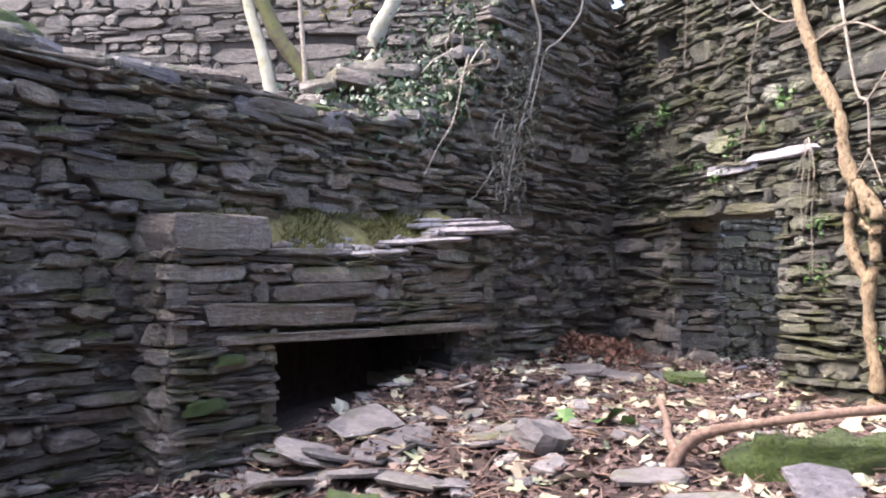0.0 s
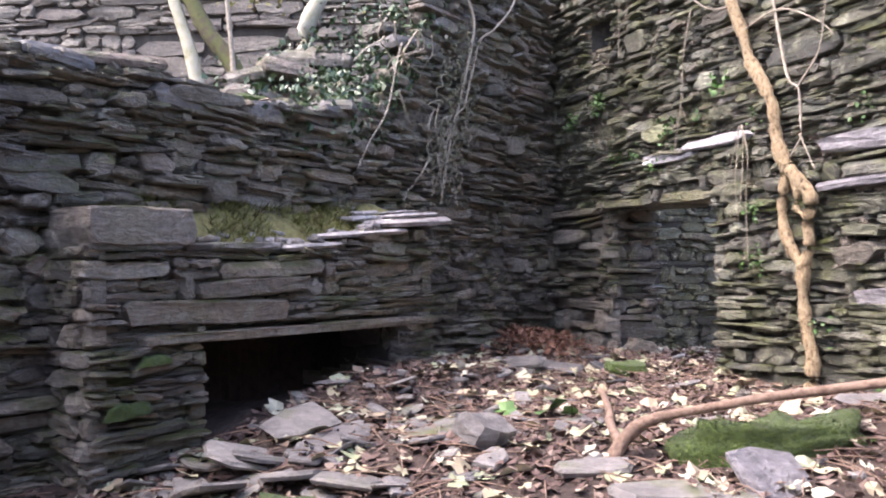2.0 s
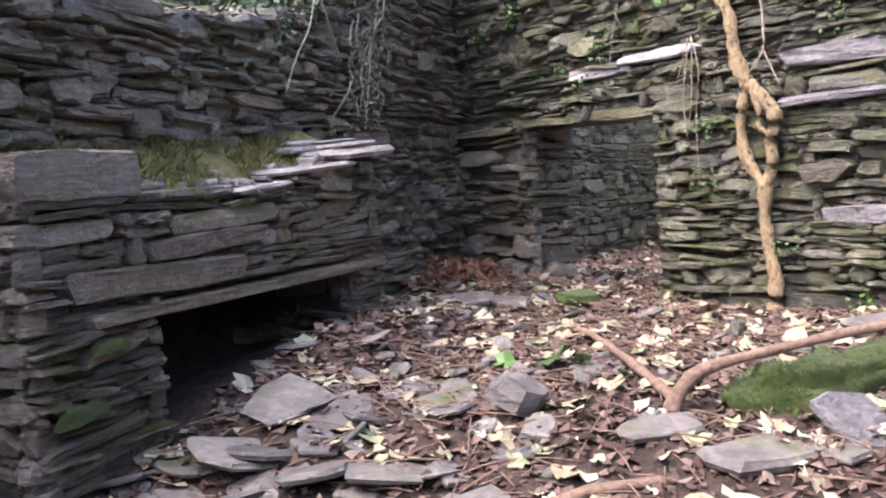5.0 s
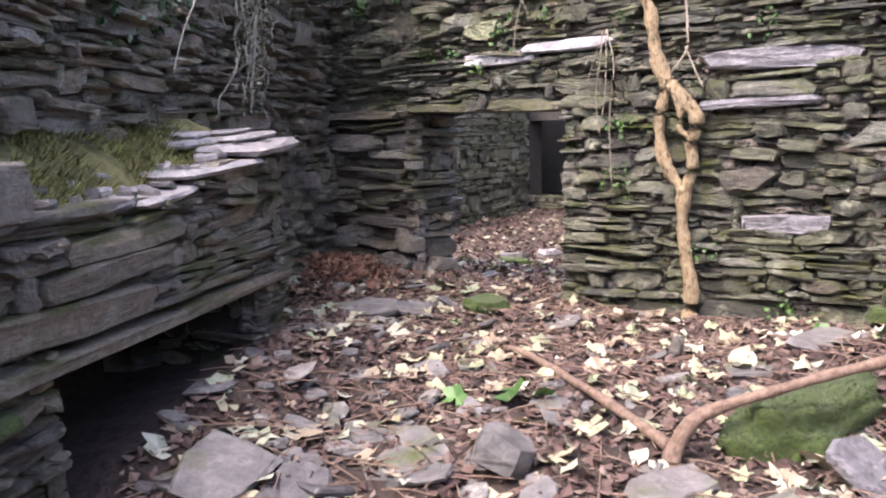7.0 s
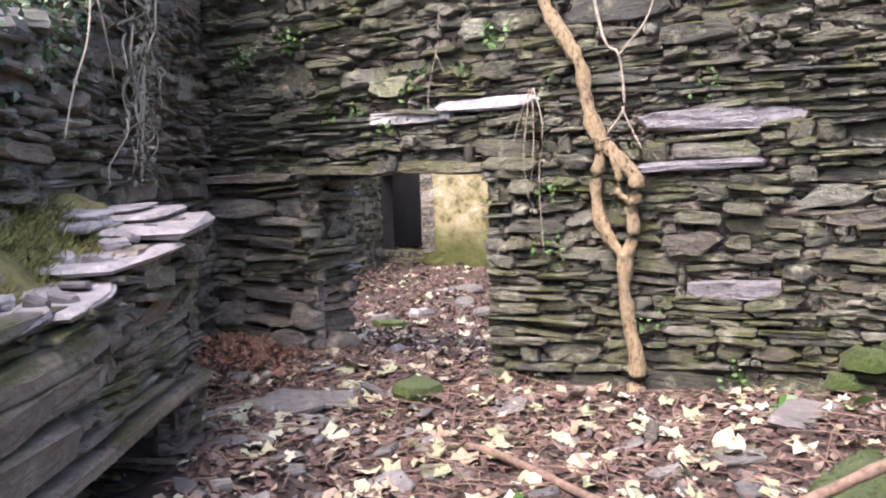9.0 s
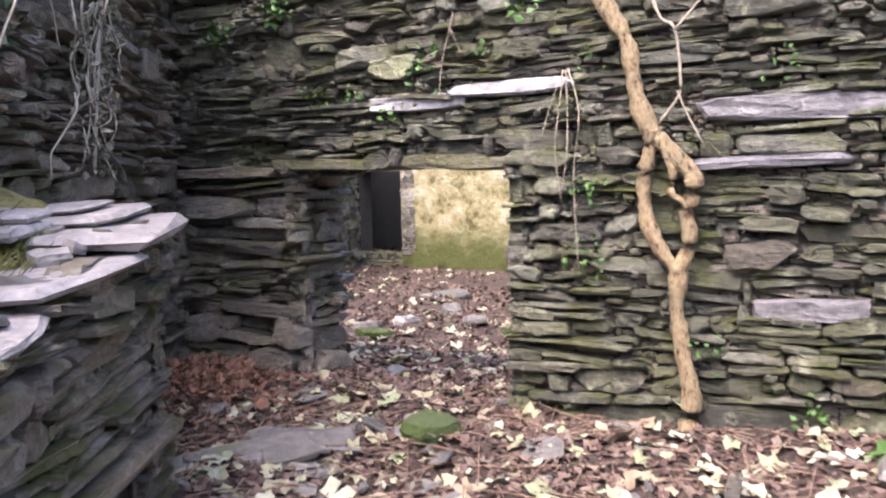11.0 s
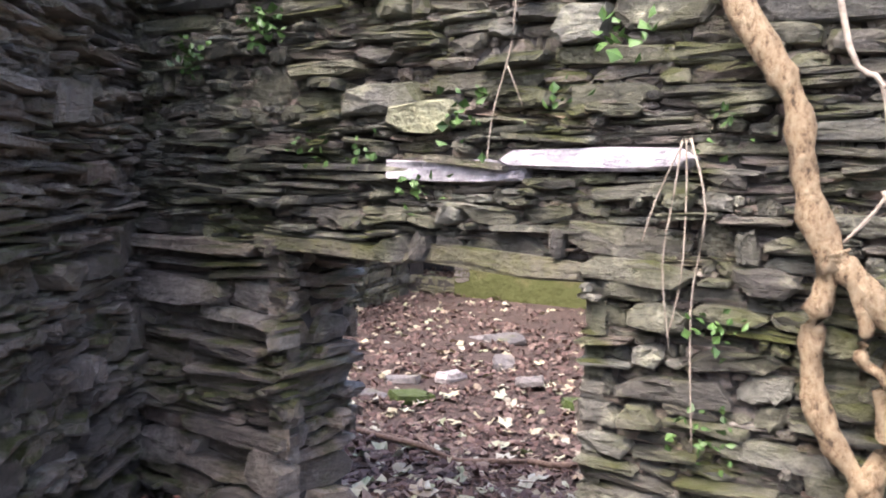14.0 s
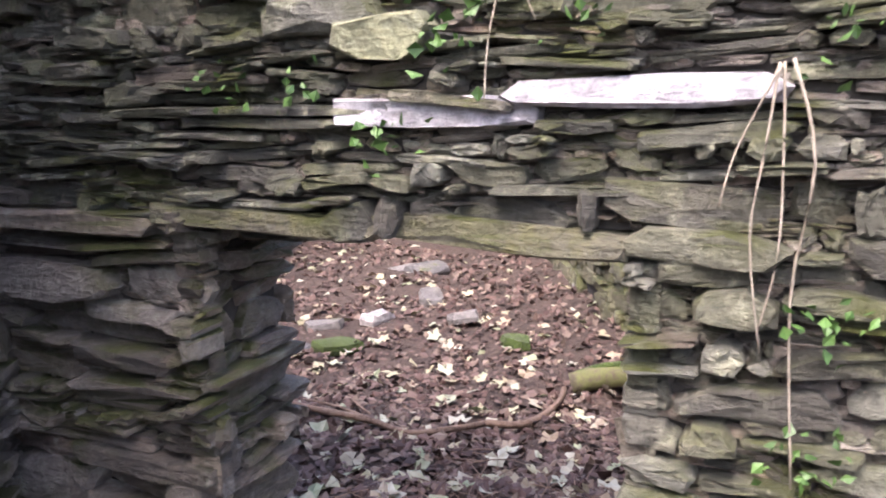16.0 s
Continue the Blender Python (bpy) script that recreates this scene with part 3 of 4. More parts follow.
bench_stones((CF + DF * 2.3, -NF, -DF), courses(0, 0.6, 0.1, lambda u: 0.95, [], (0.08, 0.14), (0.2, 0.4), 64), (-0.03, 0.02))
bench_stones((CF + DF * 0.68 - NF * 0.5, NF, DF), courses(0, 0.5, 0.0, lambda u: 0.95, [], (0.08, 0.14), (0.2, 0.4), 65), (-0.03, 0.02))

v, f = stone_shape(FR, -0.02, 0.62, 1.45, 1.655, 0.03, 0.34, 0.4)
tagged(link_mesh("stone_block", v, f, DARK), "squared dark slate block on the end of the ledge", "stone block")

# mossy earth on the ledge
v, f = [], []
NU, NS = 44, 14
for i in range(NU + 1):
    u = 0.05 + 2.6 * i / NU
    for j in range(NS + 1):
        s = 0.0 - 0.62 * j / NS
        z = btop(u) - 0.02 + (0.3 - 0.13 * smooth(1.2, 2.6, u)) * smooth(-0.12, -0.5, s) + 0.05 * nz(u, s, 1, 5) + 0.025 * nz(u, s, 3, 15)
        v.append(at(FR, u, s - 0.02, z))
f = [(i * (NS + 1) + j, i * (NS + 1) + j + 1, (i + 1) * (NS + 1) + j + 1, (i + 1) * (NS + 1) + j) for i in range(NU) for j in range(NS)]
tagged(link_mesh("moss_bank", v, f, DRYMOSS, None, "", True), "yellow-green mossy earth banked on the stone ledge", "moss", "", "stuff")


def slab_shape(r, w, d, h):
    """A broken flat slate, uneven round its edge."""
    n = r.randint(7, 10)
    ring = [(max(-0.5, min(0.5, math.cos(a) * r.uniform(0.52, 0.85))) * w, max(-0.5, min(0.5, math.sin(a) * r.uniform(0.52, 0.85))) * d) for a in sorted(2 * math.pi * (k + r.uniform(-0.3, 0.3)) / n for k in range(n))]
    v = [(x * r.uniform(0.86, 0.98), y * r.uniform(0.86, 0.98), 0) for x, y in ring] + [(x, y, h * r.uniform(0.4, 0.6)) for x, y in ring] + [(x * r.uniform(0.84, 0.98), y * r.uniform(0.84, 0.98), h * r.uniform(0.8, 1.15)) for x, y in ring]
    v.append((0, 0, h))
    f = [tuple(range(n - 1, -1, -1))]
    for q in (0, n):
        f += [(q + k, q + (k + 1) % n, q + n + (k + 1) % n, q + n + k) for k in range(n)]
    f += [(2 * n + k, 2 * n + (k + 1) % n, 3 * n) for k in range(n)]
    return v, f


def lay_slab(name, place, size, turn, material, label, category, group="", tilt=(0, 0), seed=0):
    ob = link_mesh(name, *slab_shape(random.Random(seed), *size), material)
    ob.matrix_world = pose(*place, tilt[0], tilt[1], turn)
    return tagged(ob, label, category, group)


r = random.Random(5)
HEAD = math.degrees(math.atan2(DF.y, DF.x))
for u, s, w, d, lift, h in ((1.12, -0.15, 0.42, 0.3, 0.0, 0.03), (1.52, -0.16, 0.62, 0.4, 0.004, 0.035), (2.02, -0.17, 0.66, 0.44, 0.0, 0.04), (2.5, -0.17, 0.62, 0.5, 0.0, 0.05), (2.62, -0.24, 0.52, 0.36, 0.045, 0.03), (2.6, -0.28, 0.34, 0.22, 0.07, 0.018),
                            (2.2, -0.36, 0.3, 0.24, 0.04, 0.035), (2.28, -0.33, 0.2, 0.18, 0.08, 0.03), (1.0, -0.4, 0.42, 0.12, 0.06, 0.025)):
    p = at(FR, u, s, btop(u) - 0.01 + lift + 0.08 * smooth(-0.2, -0.5, s))
    lay_slab("roof_slate", p, (w, d, h), HEAD + r.uniform(-8, 8), BRIGHT, "broken pale grey roof slate lying on the mossy ledge", "slate", "slates on the ledge", (r.uniform(-3, 3), -4), r.random())
for k in range(26):
    u, s = r.uniform(0.7, 2.4), -r.uniform(0.05, 0.34)
    w = r.uniform(0.04, 0.13)
    p = at(FR, u, s, btop(u) + 0.022 + 0.1 * smooth(-0.15, -0.45, s))
    lay_slab("slate_chip", p, (w, w * r.uniform(0.5, 0.9), r.uniform(0.015, 0.04)), r.uniform(0, 360), (BRIGHT, RUBBLE, RUBBLE)[k % 3], "small broken slate chip on the mossy ledge", "slate", "chips on the ledge", (r.gauss(0, 10), r.gauss(0, 10)), k + 700)

# ---- ivy stem on the east wall ----
vine = thing("climbing_ivy", at(W2, 3.48, 0.08, 0.45), "thick tan ivy stem forked into a loop, climbing the wall", "climbing stem")
g = lambda pts, s=0.08: [at(W2, u, s, z) for u, z in pts]
child("trunk", *tube(g(((3.49, 0.4), (3.52, 0.64), (3.48, 0.85), (3.45, 1.06), (3.45, 1.22), (3.46, 1.33))), (0.055, 0.047, 0.043, 0.042, 0.045, 0.05), 10, 0.2, 1), BARK, vine, "", True)
child("left_stem", *tube(g(((3.46, 1.29), (3.36, 1.41), (3.29, 1.57), (3.28, 1.78), (3.32, 1.95), (3.33, 2.0))), (0.035, 0.036, 0.038, 0.037, 0.04, 0.045), 9, 0.22, 2), BARK, vine, "", True)
child("right_stem", *tube(g(((3.46, 1.3), (3.51, 1.45), (3.5, 1.6), (3.53, 1.77), (3.44, 1.88), (3.35, 1.98), (3.33, 2.02))), (0.035, 0.034, 0.036, 0.045, 0.045, 0.04, 0.04), 9, 0.2, 3), BARK, vine, "", True)
child("inner_stem", *tube(g(((3.38, 1.94), (3.43, 1.8), (3.42, 1.7), (3.47, 1.66), (3.5, 1.62)), 0.1), (0.02, 0.02, 0.022, 0.018, 0.018), 7, 0.2, 4), BARK, vine, "", True)
child("upper_stem", *tube(g(((3.33, 1.96), (3.24, 2.2), (3.2, 2.45), (3.13, 2.6), (3.0, 2.8), (2.93, 3.0), (2.78, 3.4), (2.72, 3.9))), (0.05, 0.045, 0.043, 0.044, 0.042, 0.04, 0.042, 0.038), 10, 0.19, 5), BARK, vine, "", True)


def root(name, pts, radii, label, category, group, material=ROOT, seed=0):
    v, f = tube(pts, radii, 6, 0.1, seed)
    return tagged(link_mesh(name, v, f, material, None, "", True), label, category, group)


HR = "thin roots hanging on the walls"
for k, (fr, s, pts, w) in enumerate(((W2, 0.07, ((3.2, 3.3), (3.34, 2.65), (3.42, 2.53), (3.46, 2.3), (3.46, 2.18), (3.36, 2.03)), 0.014), (W2, 0.07, ((3.46, 2.2), (3.5, 2.1), (3.57, 1.96)), 0.008), (W2, 0.08, ((3.42, 2.53), (3.52, 2.58), (3.62, 2.75), (3.7, 3.1)), 0.009),
    (W2, 0.05, ((2.84, 2.37), (2.81, 2.2), (2.8, 1.95), (2.83, 1.65)), 0.005), (W2, 0.05, ((2.85, 2.37), (2.86, 2.2), (2.84, 1.9), (2.82, 1.7)), 0.005), (W2, 0.05, ((2.86, 2.36), (2.91, 2.11), (2.9, 1.77), (2.91, 1.31)), 0.006), (W2, 0.05, ((2.83, 2.36), (2.75, 2.15), (2.71, 2.02)), 0.004),
    (W2, 0.06, ((2.3, 3.4), (2.22, 3.05), (2.19, 2.75), (2.1, 2.5), (2.09, 2.3)), 0.006), (W2, 0.06, ((2.18, 2.66), (2.22, 2.5)), 0.004),
    (W2, 0.08, ((2.75, 3.3), (2.5, 3.35), (2.2, 3.6), (2.0, 4.0)), 0.008), (W2, 0.08, ((2.9, 3.05), (3.3, 3.1), (3.6, 2.95), (3.75, 2.8)), 0.009), (W2, 0.06, ((1.35, 4.2), (1.3, 3.7), (1.28, 3.2)), 0.005), (W2, 0.06, ((1.5, 4.2), (1.42, 3.8), (1.4, 3.5)), 0.005), (W2, 0.06, ((1.95, 4.0), (1.9, 3.5), (1.7, 3.0)), 0.005),
    (W1, 0.1, ((1.83, 4.2), (1.81, 3.8), (1.71, 3.5), (1.85, 3.02), (2.03, 2.6), (2.16, 2.25), (2.25, 1.88)), 0.022), (W1, 0.12, ((0.9, 4.3), (1.04, 3.89), (1.4, 3.5), (1.61, 3.38), (1.75, 3.1), (1.95, 2.7)), 0.016), (W1, 0.1, ((2.8, 3.1), (2.86, 2.93), (3.01, 2.55), (3.2, 2.3), (3.35, 2.03)), 0.009),
    (W1, 0.1, ((2.86, 2.7), (2.75, 2.5), (2.6, 2.35)), 0.006), (W1, 0.1, ((2.3, 2.7), (2.35, 2.5), (2.25, 2.3)), 0.008), (W1, 0.09, ((2.16, 2.23), (1.9, 2.25), (1.7, 2.15), (1.55, 2.12)), 0.006), (W1, 0.1, ((2.1, 2.5), (2.2, 2.2), (2.1, 1.95)), 0.007), (W1, 0.1, ((2.05, 2.6), (2.25, 2.35), (2.3, 2.1), (2.4, 1.9)), 0.006))):
    kk = random.Random(k)
    pp = [at(fr, u + kk.uniform(-0.015, 0.015), s + kk.uniform(-0.015, 0.02), z + kk.uniform(-0.02, 0.02)) for u, z in pts]
    root("hanging_root", pp, [w * 0.7 * (1.1 - 0.6 * i / len(pp)) for i in range(len(pp))], "thin pale root hanging down the slate wall", "root", HR, ROOT, k)


rr = random.Random(77)
for k in range(9):
    u, z = rr.gauss(2.1, 0.18), rr.uniform(2.1, 2.9)
    pp = []
    for q in range(5):
        pp.append(at(W1, u, 0.08 + rr.uniform(-0.02, 0.05), z))
        u, z = u + rr.gauss(0.03, 0.07), z - rr.uniform(0.03, 0.15)
    root("hanging_root", pp, [0.007, 0.006, 0.005, 0.004, 0.003], "thin pale root hanging down the slate wall", "root", HR, ROOT, k + 60)


# ---- trees on the terrace ----
def tree(place, pts, radii, material, label, limbs, seed):
    t = thing("tree", place, label, "tree", "trees on the terrace")
    child("trunk", *tube([place] + pts, radii, 9, 0.1, seed), material, t, "", True)
    rr = random.Random(seed)
    crown = Soup()
    for k in range(limbs):
        a = Vector(pts[-1]) + Vector((0, 0, rr.uniform(-0.4, 0.0)))
        e = a + Vector((rr.uniform(-1.2, 1.2), rr.uniform(-0.8, 0.8), rr.uniform(0.3, 1.3)))
        child("limb", *tube([a, (a + e) / 2 + Vector((0, 0, 0.15)), e], (radii[-1] * 0.6, radii[-1] * 0.4, radii[-1] * 0.15), 6, 0.1, seed + k), material, t, "", True)
        for _ in range(90):
            p = a.lerp(e, rr.uniform(0.4, 1.1)) + Vector((rr.gauss(0, 0.22), rr.gauss(0, 0.22), rr.gauss(0, 0.16)))
            crown.add(*leaf_shape(rr, p, rr.uniform(0.035, 0.07)))
    if crown.v:
        child("crown", crown.v, crown.f, LEAF, t)
    return t


def leaf_shape(rr, p, size, flat=0.0):
    """A small folded leaf at any turn; flat: how far it lies down."""
    a = Vector((rr.gauss(0, 1), rr.gauss(0, 1), rr.gauss(0, 1) * (1 - flat))).normalized()
    b = a.cross(Vector((rr.gauss(0, 1) * (1 - flat), rr.gauss(0, 1) * (1 - flat), 1))).normalized()
    n = a.cross(b)
    w = size * rr.uniform(0.3, 0.5)
    v = [p - a * size * 0.5, p + b * w + n * w * 0.35, p + a * size * 0.5, p - b * w + n * w * 0.35, p - n * 0.002]
    return v, [(0, 1, 4), (1, 2, 4), (2, 3, 4), (3, 0, 4)]


def on_ground(x, y, lift=0.0):
    return Vector((x, y, ground_z(x, y) + lift))


tree(on_ground(-1.72, 8.0, -0.1), [(-1.8, 8.0, 3.3), (-1.9, 8.0, 3.65), (-1.99, 8.0, 3.95), (-2.1, 8.0, 4.6), (-2.0, 8.1, 5.6)], (0.07, 0.06, 0.055, 0.05, 0.045, 0.03), PALEBARK, "slim pale tree trunk with yellow-green moss", 3, 3)
tree(on_ground(-1.34, 8.0, -0.1), [(-1.4, 8.0, 3.2), (-1.66, 8.0, 3.56), (-1.85, 8.0, 3.95), (-2.1, 8.0, 4.6), (-2.1, 8.2, 5.6)], (0.1, 0.085, 0.08, 0.075, 0.06, 0.04), DARKBARK, "leaning dark tree trunk coated in moss", 3, 4)
tree(on_ground(-1.37, 7.9, -0.1), [(-1.4, 7.9, 3.3), (-1.455, 7.9, 3.95), (-1.5, 7.9, 5.0)], (0.026, 0.022, 0.02, 0.014), ROOT, "thin pale sapling standing beside the mossy trunk", 1, 5)
ivied = tree(on_ground(-0.86, 8.5, -0.1), [(-0.81, 8.5, 3.7), (-0.63, 8.5, 4.1), (-0.5, 8.5, 4.8), (-0.4, 8.6, 5.6)], (0.1, 0.085, 0.075, 0.065, 0.04), PALEBARK, "mossy tan tree trunk behind the ivy mound", 3, 6)
rr = random.Random(44)
for a, e in (((-0.45, 8.6, 5.2), (-1.5, 9.3, 4.4)), ((-0.42, 8.6, 5.4), (-1.2, 9.5, 4.5)), ((-0.4, 8.6, 5.4), (-0.05, 9.2, 4.4))):
    a, e = Vector(a), Vector(e)
    child("limb", *tube([a, (a + e) / 2 + Vector((0, 0, 0.2)), e], (0.025, 0.015, 0.006), 6, 0.1, 8), PALEBARK, ivied, "", True)
    spray = Soup()
    for _ in range(170):
        spray.add(*leaf_shape(rr, a.lerp(e, rr.uniform(0.6, 1.1)) + Vector((rr.gauss(0, 0.16), rr.gauss(0, 0.16), rr.gauss(0, 0.1))), rr.uniform(0.04, 0.08)))
    child("leaf_spray", spray.v, spray.f, GRASS, ivied, "fresh yellow-green leaves")["kind"] = "stuff"

# ---- ivy and capping stones along the broken wall top ----
r = random.Random(8)
ivy = thing("ivy_bush", at(W1, 2.75, -0.5, 2.6), "dark glossy ivy trailing over the broken wall top", "ivy")
for name, n in (("foliage", 3200),):
    s = Soup()
    for _ in range(n):
        u, d = r.gauss(2.8, 0.5), -abs(r.gauss(0, 0.5)) + 0.06
        p = at(W1, u, d, 0)
        z = max(ground_z(p.x, p.y), top1(u)) + r.uniform(-0.25, 0.28) if d < -0.1 else top1(u) + r.uniform(-0.35, 0.15)
        s.add(*leaf_shape(r, Vector((p.x, p.y, z)), r.uniform(0.03, 0.075)))
    child(name, s.v, s.f, IVY, ivy)
for k in range(7):
    u = r.uniform(2.3, 3.3)
    pts = [at(W1, u + 0.12 * j * r.uniform(-1, 1), 0.1 - 0.06 * j * r.random(), 3.25 - 0.13 * j) for j in range(4)]
    child("trailing_stem", *tube(pts, (0.008, 0.007, 0.006, 0.004), 5, 0.1, k), ROOT, ivy, "", True)
for k in range(46):
    u = 2.4 + 4.3 * (k + r.uniform(-0.4, 0.4)) / 46
    d = r.uniform(-0.35, -0.1)
    w = r.uniform(0.25, 0.6)
    lay_slab("capping_stone", at(W1, u, d, top1(u) - 0.07), (w, r.uniform(0.22, 0.36), r.uniform(0.05, 0.1)), math.degrees(math.atan2(D1.y, D1.x)) + r.uniform(-20, 20), RUBBLE if k % 3 else DARK, "loose slate capping stone on the broken wall top", "stone", "capping stones", (r.uniform(-9, 9), r.uniform(-9, 9)), k)
for k, (u, d, w) in enumerate(((3.6, -0.7, 0.5), (3.2, -0.75, 0.5), (2.9, -0.7, 0.6), (3.4, -0.95, 0.5), (2.7, -0.9, 0.5), (3.95, -0.5, 0.3), (3.75, -0.45, 0.5), (3.3, -0.4, 0.6), (3.0, -0.45, 0.5), (2.6, -0.3, 0.5), (2.3, -0.2, 0.45), (2.75, -0.2, 0.6), (3.15, -0.2, 0.5))):
    p = at(W1, u, d, 0)
    lay_slab("capping_stone", on_ground(p.x, p.y, 0.02), (w, 0.3, 0.1), r.uniform(0, 180), BRIGHT if k in (5, 10) else DARK, "dark slate block tumbled on the ivy mound", "stone", "capping stones", (r.uniform(-15, 15), r.uniform(-10, 10)), k + 90)
s = Soup()
for _ in range(900):
    u = r.uniform(3.4, 7.2)
    d = -0.2 - abs(r.gauss(0, 0.25))
    p = at(W1, u, d, 0)
    p.z = (max(top1(u), ground_z(p.x, p.y)) if d > -0.45 else ground_z(p.x, p.y))
    if nz(u, d, 2, 2.2) > -0.05:
        s.add(*leaf_shape(r, p, r.uniform(0.04, 0.09)))
tagged(s.make("moss_tufts", GRASS), "yellow-green moss and grass along the wall top", "moss", "", "stuff")

# moss cushions on wall tops, ledges and wall feet
def moss_cushion(place, w, d, h, seed):
    v, f = [], []
    for i in range(7):
        q = i / 6 * math.pi / 2
        for k in range(18):
            a = 2 * math.pi * k / 18
            x, y = math.cos(a) * math.cos(q) ** 0.6, math.sin(a) * math.cos(q) ** 0.6
            g = 1 + 0.35 * nz(x, y, seed + q, 1.6) + 0.12 * nz(x, y, seed, 6)
            v.append((x * g * w, y * g * d, (math.sin(q) - 0.25) * h * g + 0.012 * nz(x, y, seed, 9)))
    f = [(i * 18 + k, i * 18 + (k + 1) % 18, (i + 1) * 18 + (k + 1) % 18, (i + 1) * 18 + k) for i in range(6) for k in range(18)]
    ob = link_mesh("moss_cushion", v, f, MOSS, None, "", True)
    ob.matrix_world = Matrix.Translation(place) @ pose(0, 0, 0, 0, 0, 57 if seed < 20 else -68)
    return tagged(ob, "lumpy cushion of green moss on dark slate", "moss", "moss cushions")


for k, (u, d, z, w, h) in enumerate(((4.6, -0.2, 2.42, 0.16, 0.09), (4.1, -0.2, 2.44, 0.2, 0.08), (3.7, -0.22, 2.46, 0.24, 0.09), (3.2, -0.2, 2.58, 0.22, 0.08), (6.3, -0.2, 2.52, 0.2, 0.12))):
    moss_cushion(at(W1, u, d, z), w, 0.12, h, k)
for k, (u, z, w, h) in enumerate(((0.2, 0.62, 0.14, 0.07), (0.35, 0.86, 0.1, 0.05))):
    moss_cushion(at(FR, u, 0.02, z), w, 0.05, h, k + 10)
for k, (u, z, w, h) in enumerate(((4.8, 0.74, 0.15, 0.12), (4.98, 0.86, 0.13, 0.12), (4.66, 0.62, 0.1, 0.08))):
    moss_cushion(at(W2, u, 0.05, z), w, 0.06, h, k + 20)

# withered ivy clinging to the west wall under the roots
rr = random.Random(91)
mat = Soup()
for k in range(650):
    z = rr.uniform(1.85, 3.5)
    u = 2.25 - 0.28 * (z - 1.85) + rr.gauss(0, 0.13)
    mat.add(*leaf_shape(rr, at(W1, u, 0.06 + abs(rr.gauss(0, 0.035)), z), rr.uniform(0.02, 0.05)))
for k in range(34):
    z = rr.uniform(2.0, 3.6)
    u = 2.25 - 0.28 * (z - 1.85) + rr.gauss(0, 0.15)
    pp = []
    for q in range(5):
        pp.append(at(W1, u, 0.07 + rr.uniform(-0.02, 0.05), z))
        u, z = u + rr.gauss(0.02, 0.06), z - rr.uniform(0.02, 0.1)
    mat.add(*tube(pp, (0.006, 0.006, 0.005, 0.004, 0.003), 5, 0.1, k))
tagged(mat.make("withered_ivy", WITHERED), "withered grey-green ivy and rootlets matted on the wall", "ivy", "", "stuff")

# ---- things on the yard's ground ----
b = on_ground(1.8, 4.15)
v, f = [], []
NA, NR = 30, 10
for i in range(NR + 1):
    q = i / NR * math.pi / 2
    for j in range(NA):
        a = 2 * math.pi * j / NA
        x, y = math.cos(a) * math.cos(q) ** 0.3 * 0.5, math.sin(a) * math.cos(q) ** 0.3 * 0.17
        k = 1 + 0.3 * nz(x * 3, y * 3, q, 2.0) + 0.05 * nz(x, y, q, 16)
        v.append((x * k, y * k, 0.23 * math.sin(q) ** 0.7 * k - 0.04 + 0.012 * nz(x, y, q, 22)))
f = [(i * NA + j, i * NA + (j + 1) % NA, (i + 1) * NA + (j + 1) % NA, (i + 1) * NA + j) for i in range(NR) for j in range(NA)]
boulder = tagged(link_mesh("mossy_boulder", v, f, MOSS, None, "", True), "low boulder thickly covered with bright green moss", "boulder")
boulder.matrix_world = pose(2.04, 4.1, b.z - 0.06, 0, 0, 6)
q = Soup()
rr = random.Random(3)
for _ in range(2600):
    i, j = rr.randrange(2, NR), rr.randrange(NA)
    p = Vector(v[i * NA + j]).lerp(Vector(v[(i + 1) * NA + j]), rr.random()).lerp(Vector(v[i * NA + (j + 1) % NA]), rr.random())
    w = Vector((rr.gauss(0, 1), rr.gauss(0, 1), 0)).normalized() * 0.004
    q.add([p - w, p + w, p + Vector((rr.gauss(0, 0.008), rr.gauss(0, 0.008), rr.uniform(0.004, 0.013)))], [(0, 1, 2)])
fronds = q.make("moss_fronds", MOSS, boulder)
fronds["kind"] = "stuff"
lay_slab("slate_slab", on_ground(1.84, 3.72, 0.03), (0.34, 0.32, 0.05), 20, BLUE, "pale grey slab leaning on the mossy boulder", "slab", "", (38, 5), 3)
lay_slab("slate_slab", on_ground(1.42, 3.66, 0.0), (0.55, 0.25, 0.05), 8, RUBBLE, "dark grey slate slab lying flat among leaves", "slab", "", (3, 2), 4)
lay_slab("slate_slab", on_ground(1.15, 4.0, 0.0), (0.36, 0.2, 0.04), -5, RUBBLE, "dark grey slate slab lying flat among leaves", "slab", "", (2, -2), 5)
lay_slab("slate_slab", on_ground(-0.3, 4.78, 0.02), (0.4, 0.34, 0.04), 40, RUBBLE, "broken grey slate by the mouth of the recess", "slab", "", (12, -8), 6)
lay_slab("slate_slab", on_ground(0.66, 4.4, 0.0), (0.3, 0.22, 0.12), 60, RUBBLE, "tilted wedge of grey slate in the leaf litter", "slab", "", (25, 10), 7)
lay_slab("slate_slab", on_ground(1.35, 7.0, 0.03), (0.55, 0.24, 0.05), -28, RUBBLE, "long dark slate fallen near the doorway", "slab", "", (8, 5), 8)
lay_slab("slate_slab", on_ground(1.0, 6.85, 0.02), (0.6, 0.26, 0.05), -20, RUBBLE, "long dark slate fallen near the doorway", "slab", "", (6, -4), 9)
lay_slab("slate_slab", on_ground(1.91, 6.7, 0.0), (0.34, 0.26, 0.08), 10, MOSS, "flat stone covered with moss at the doorway", "slab", "", (4, 3), 10)
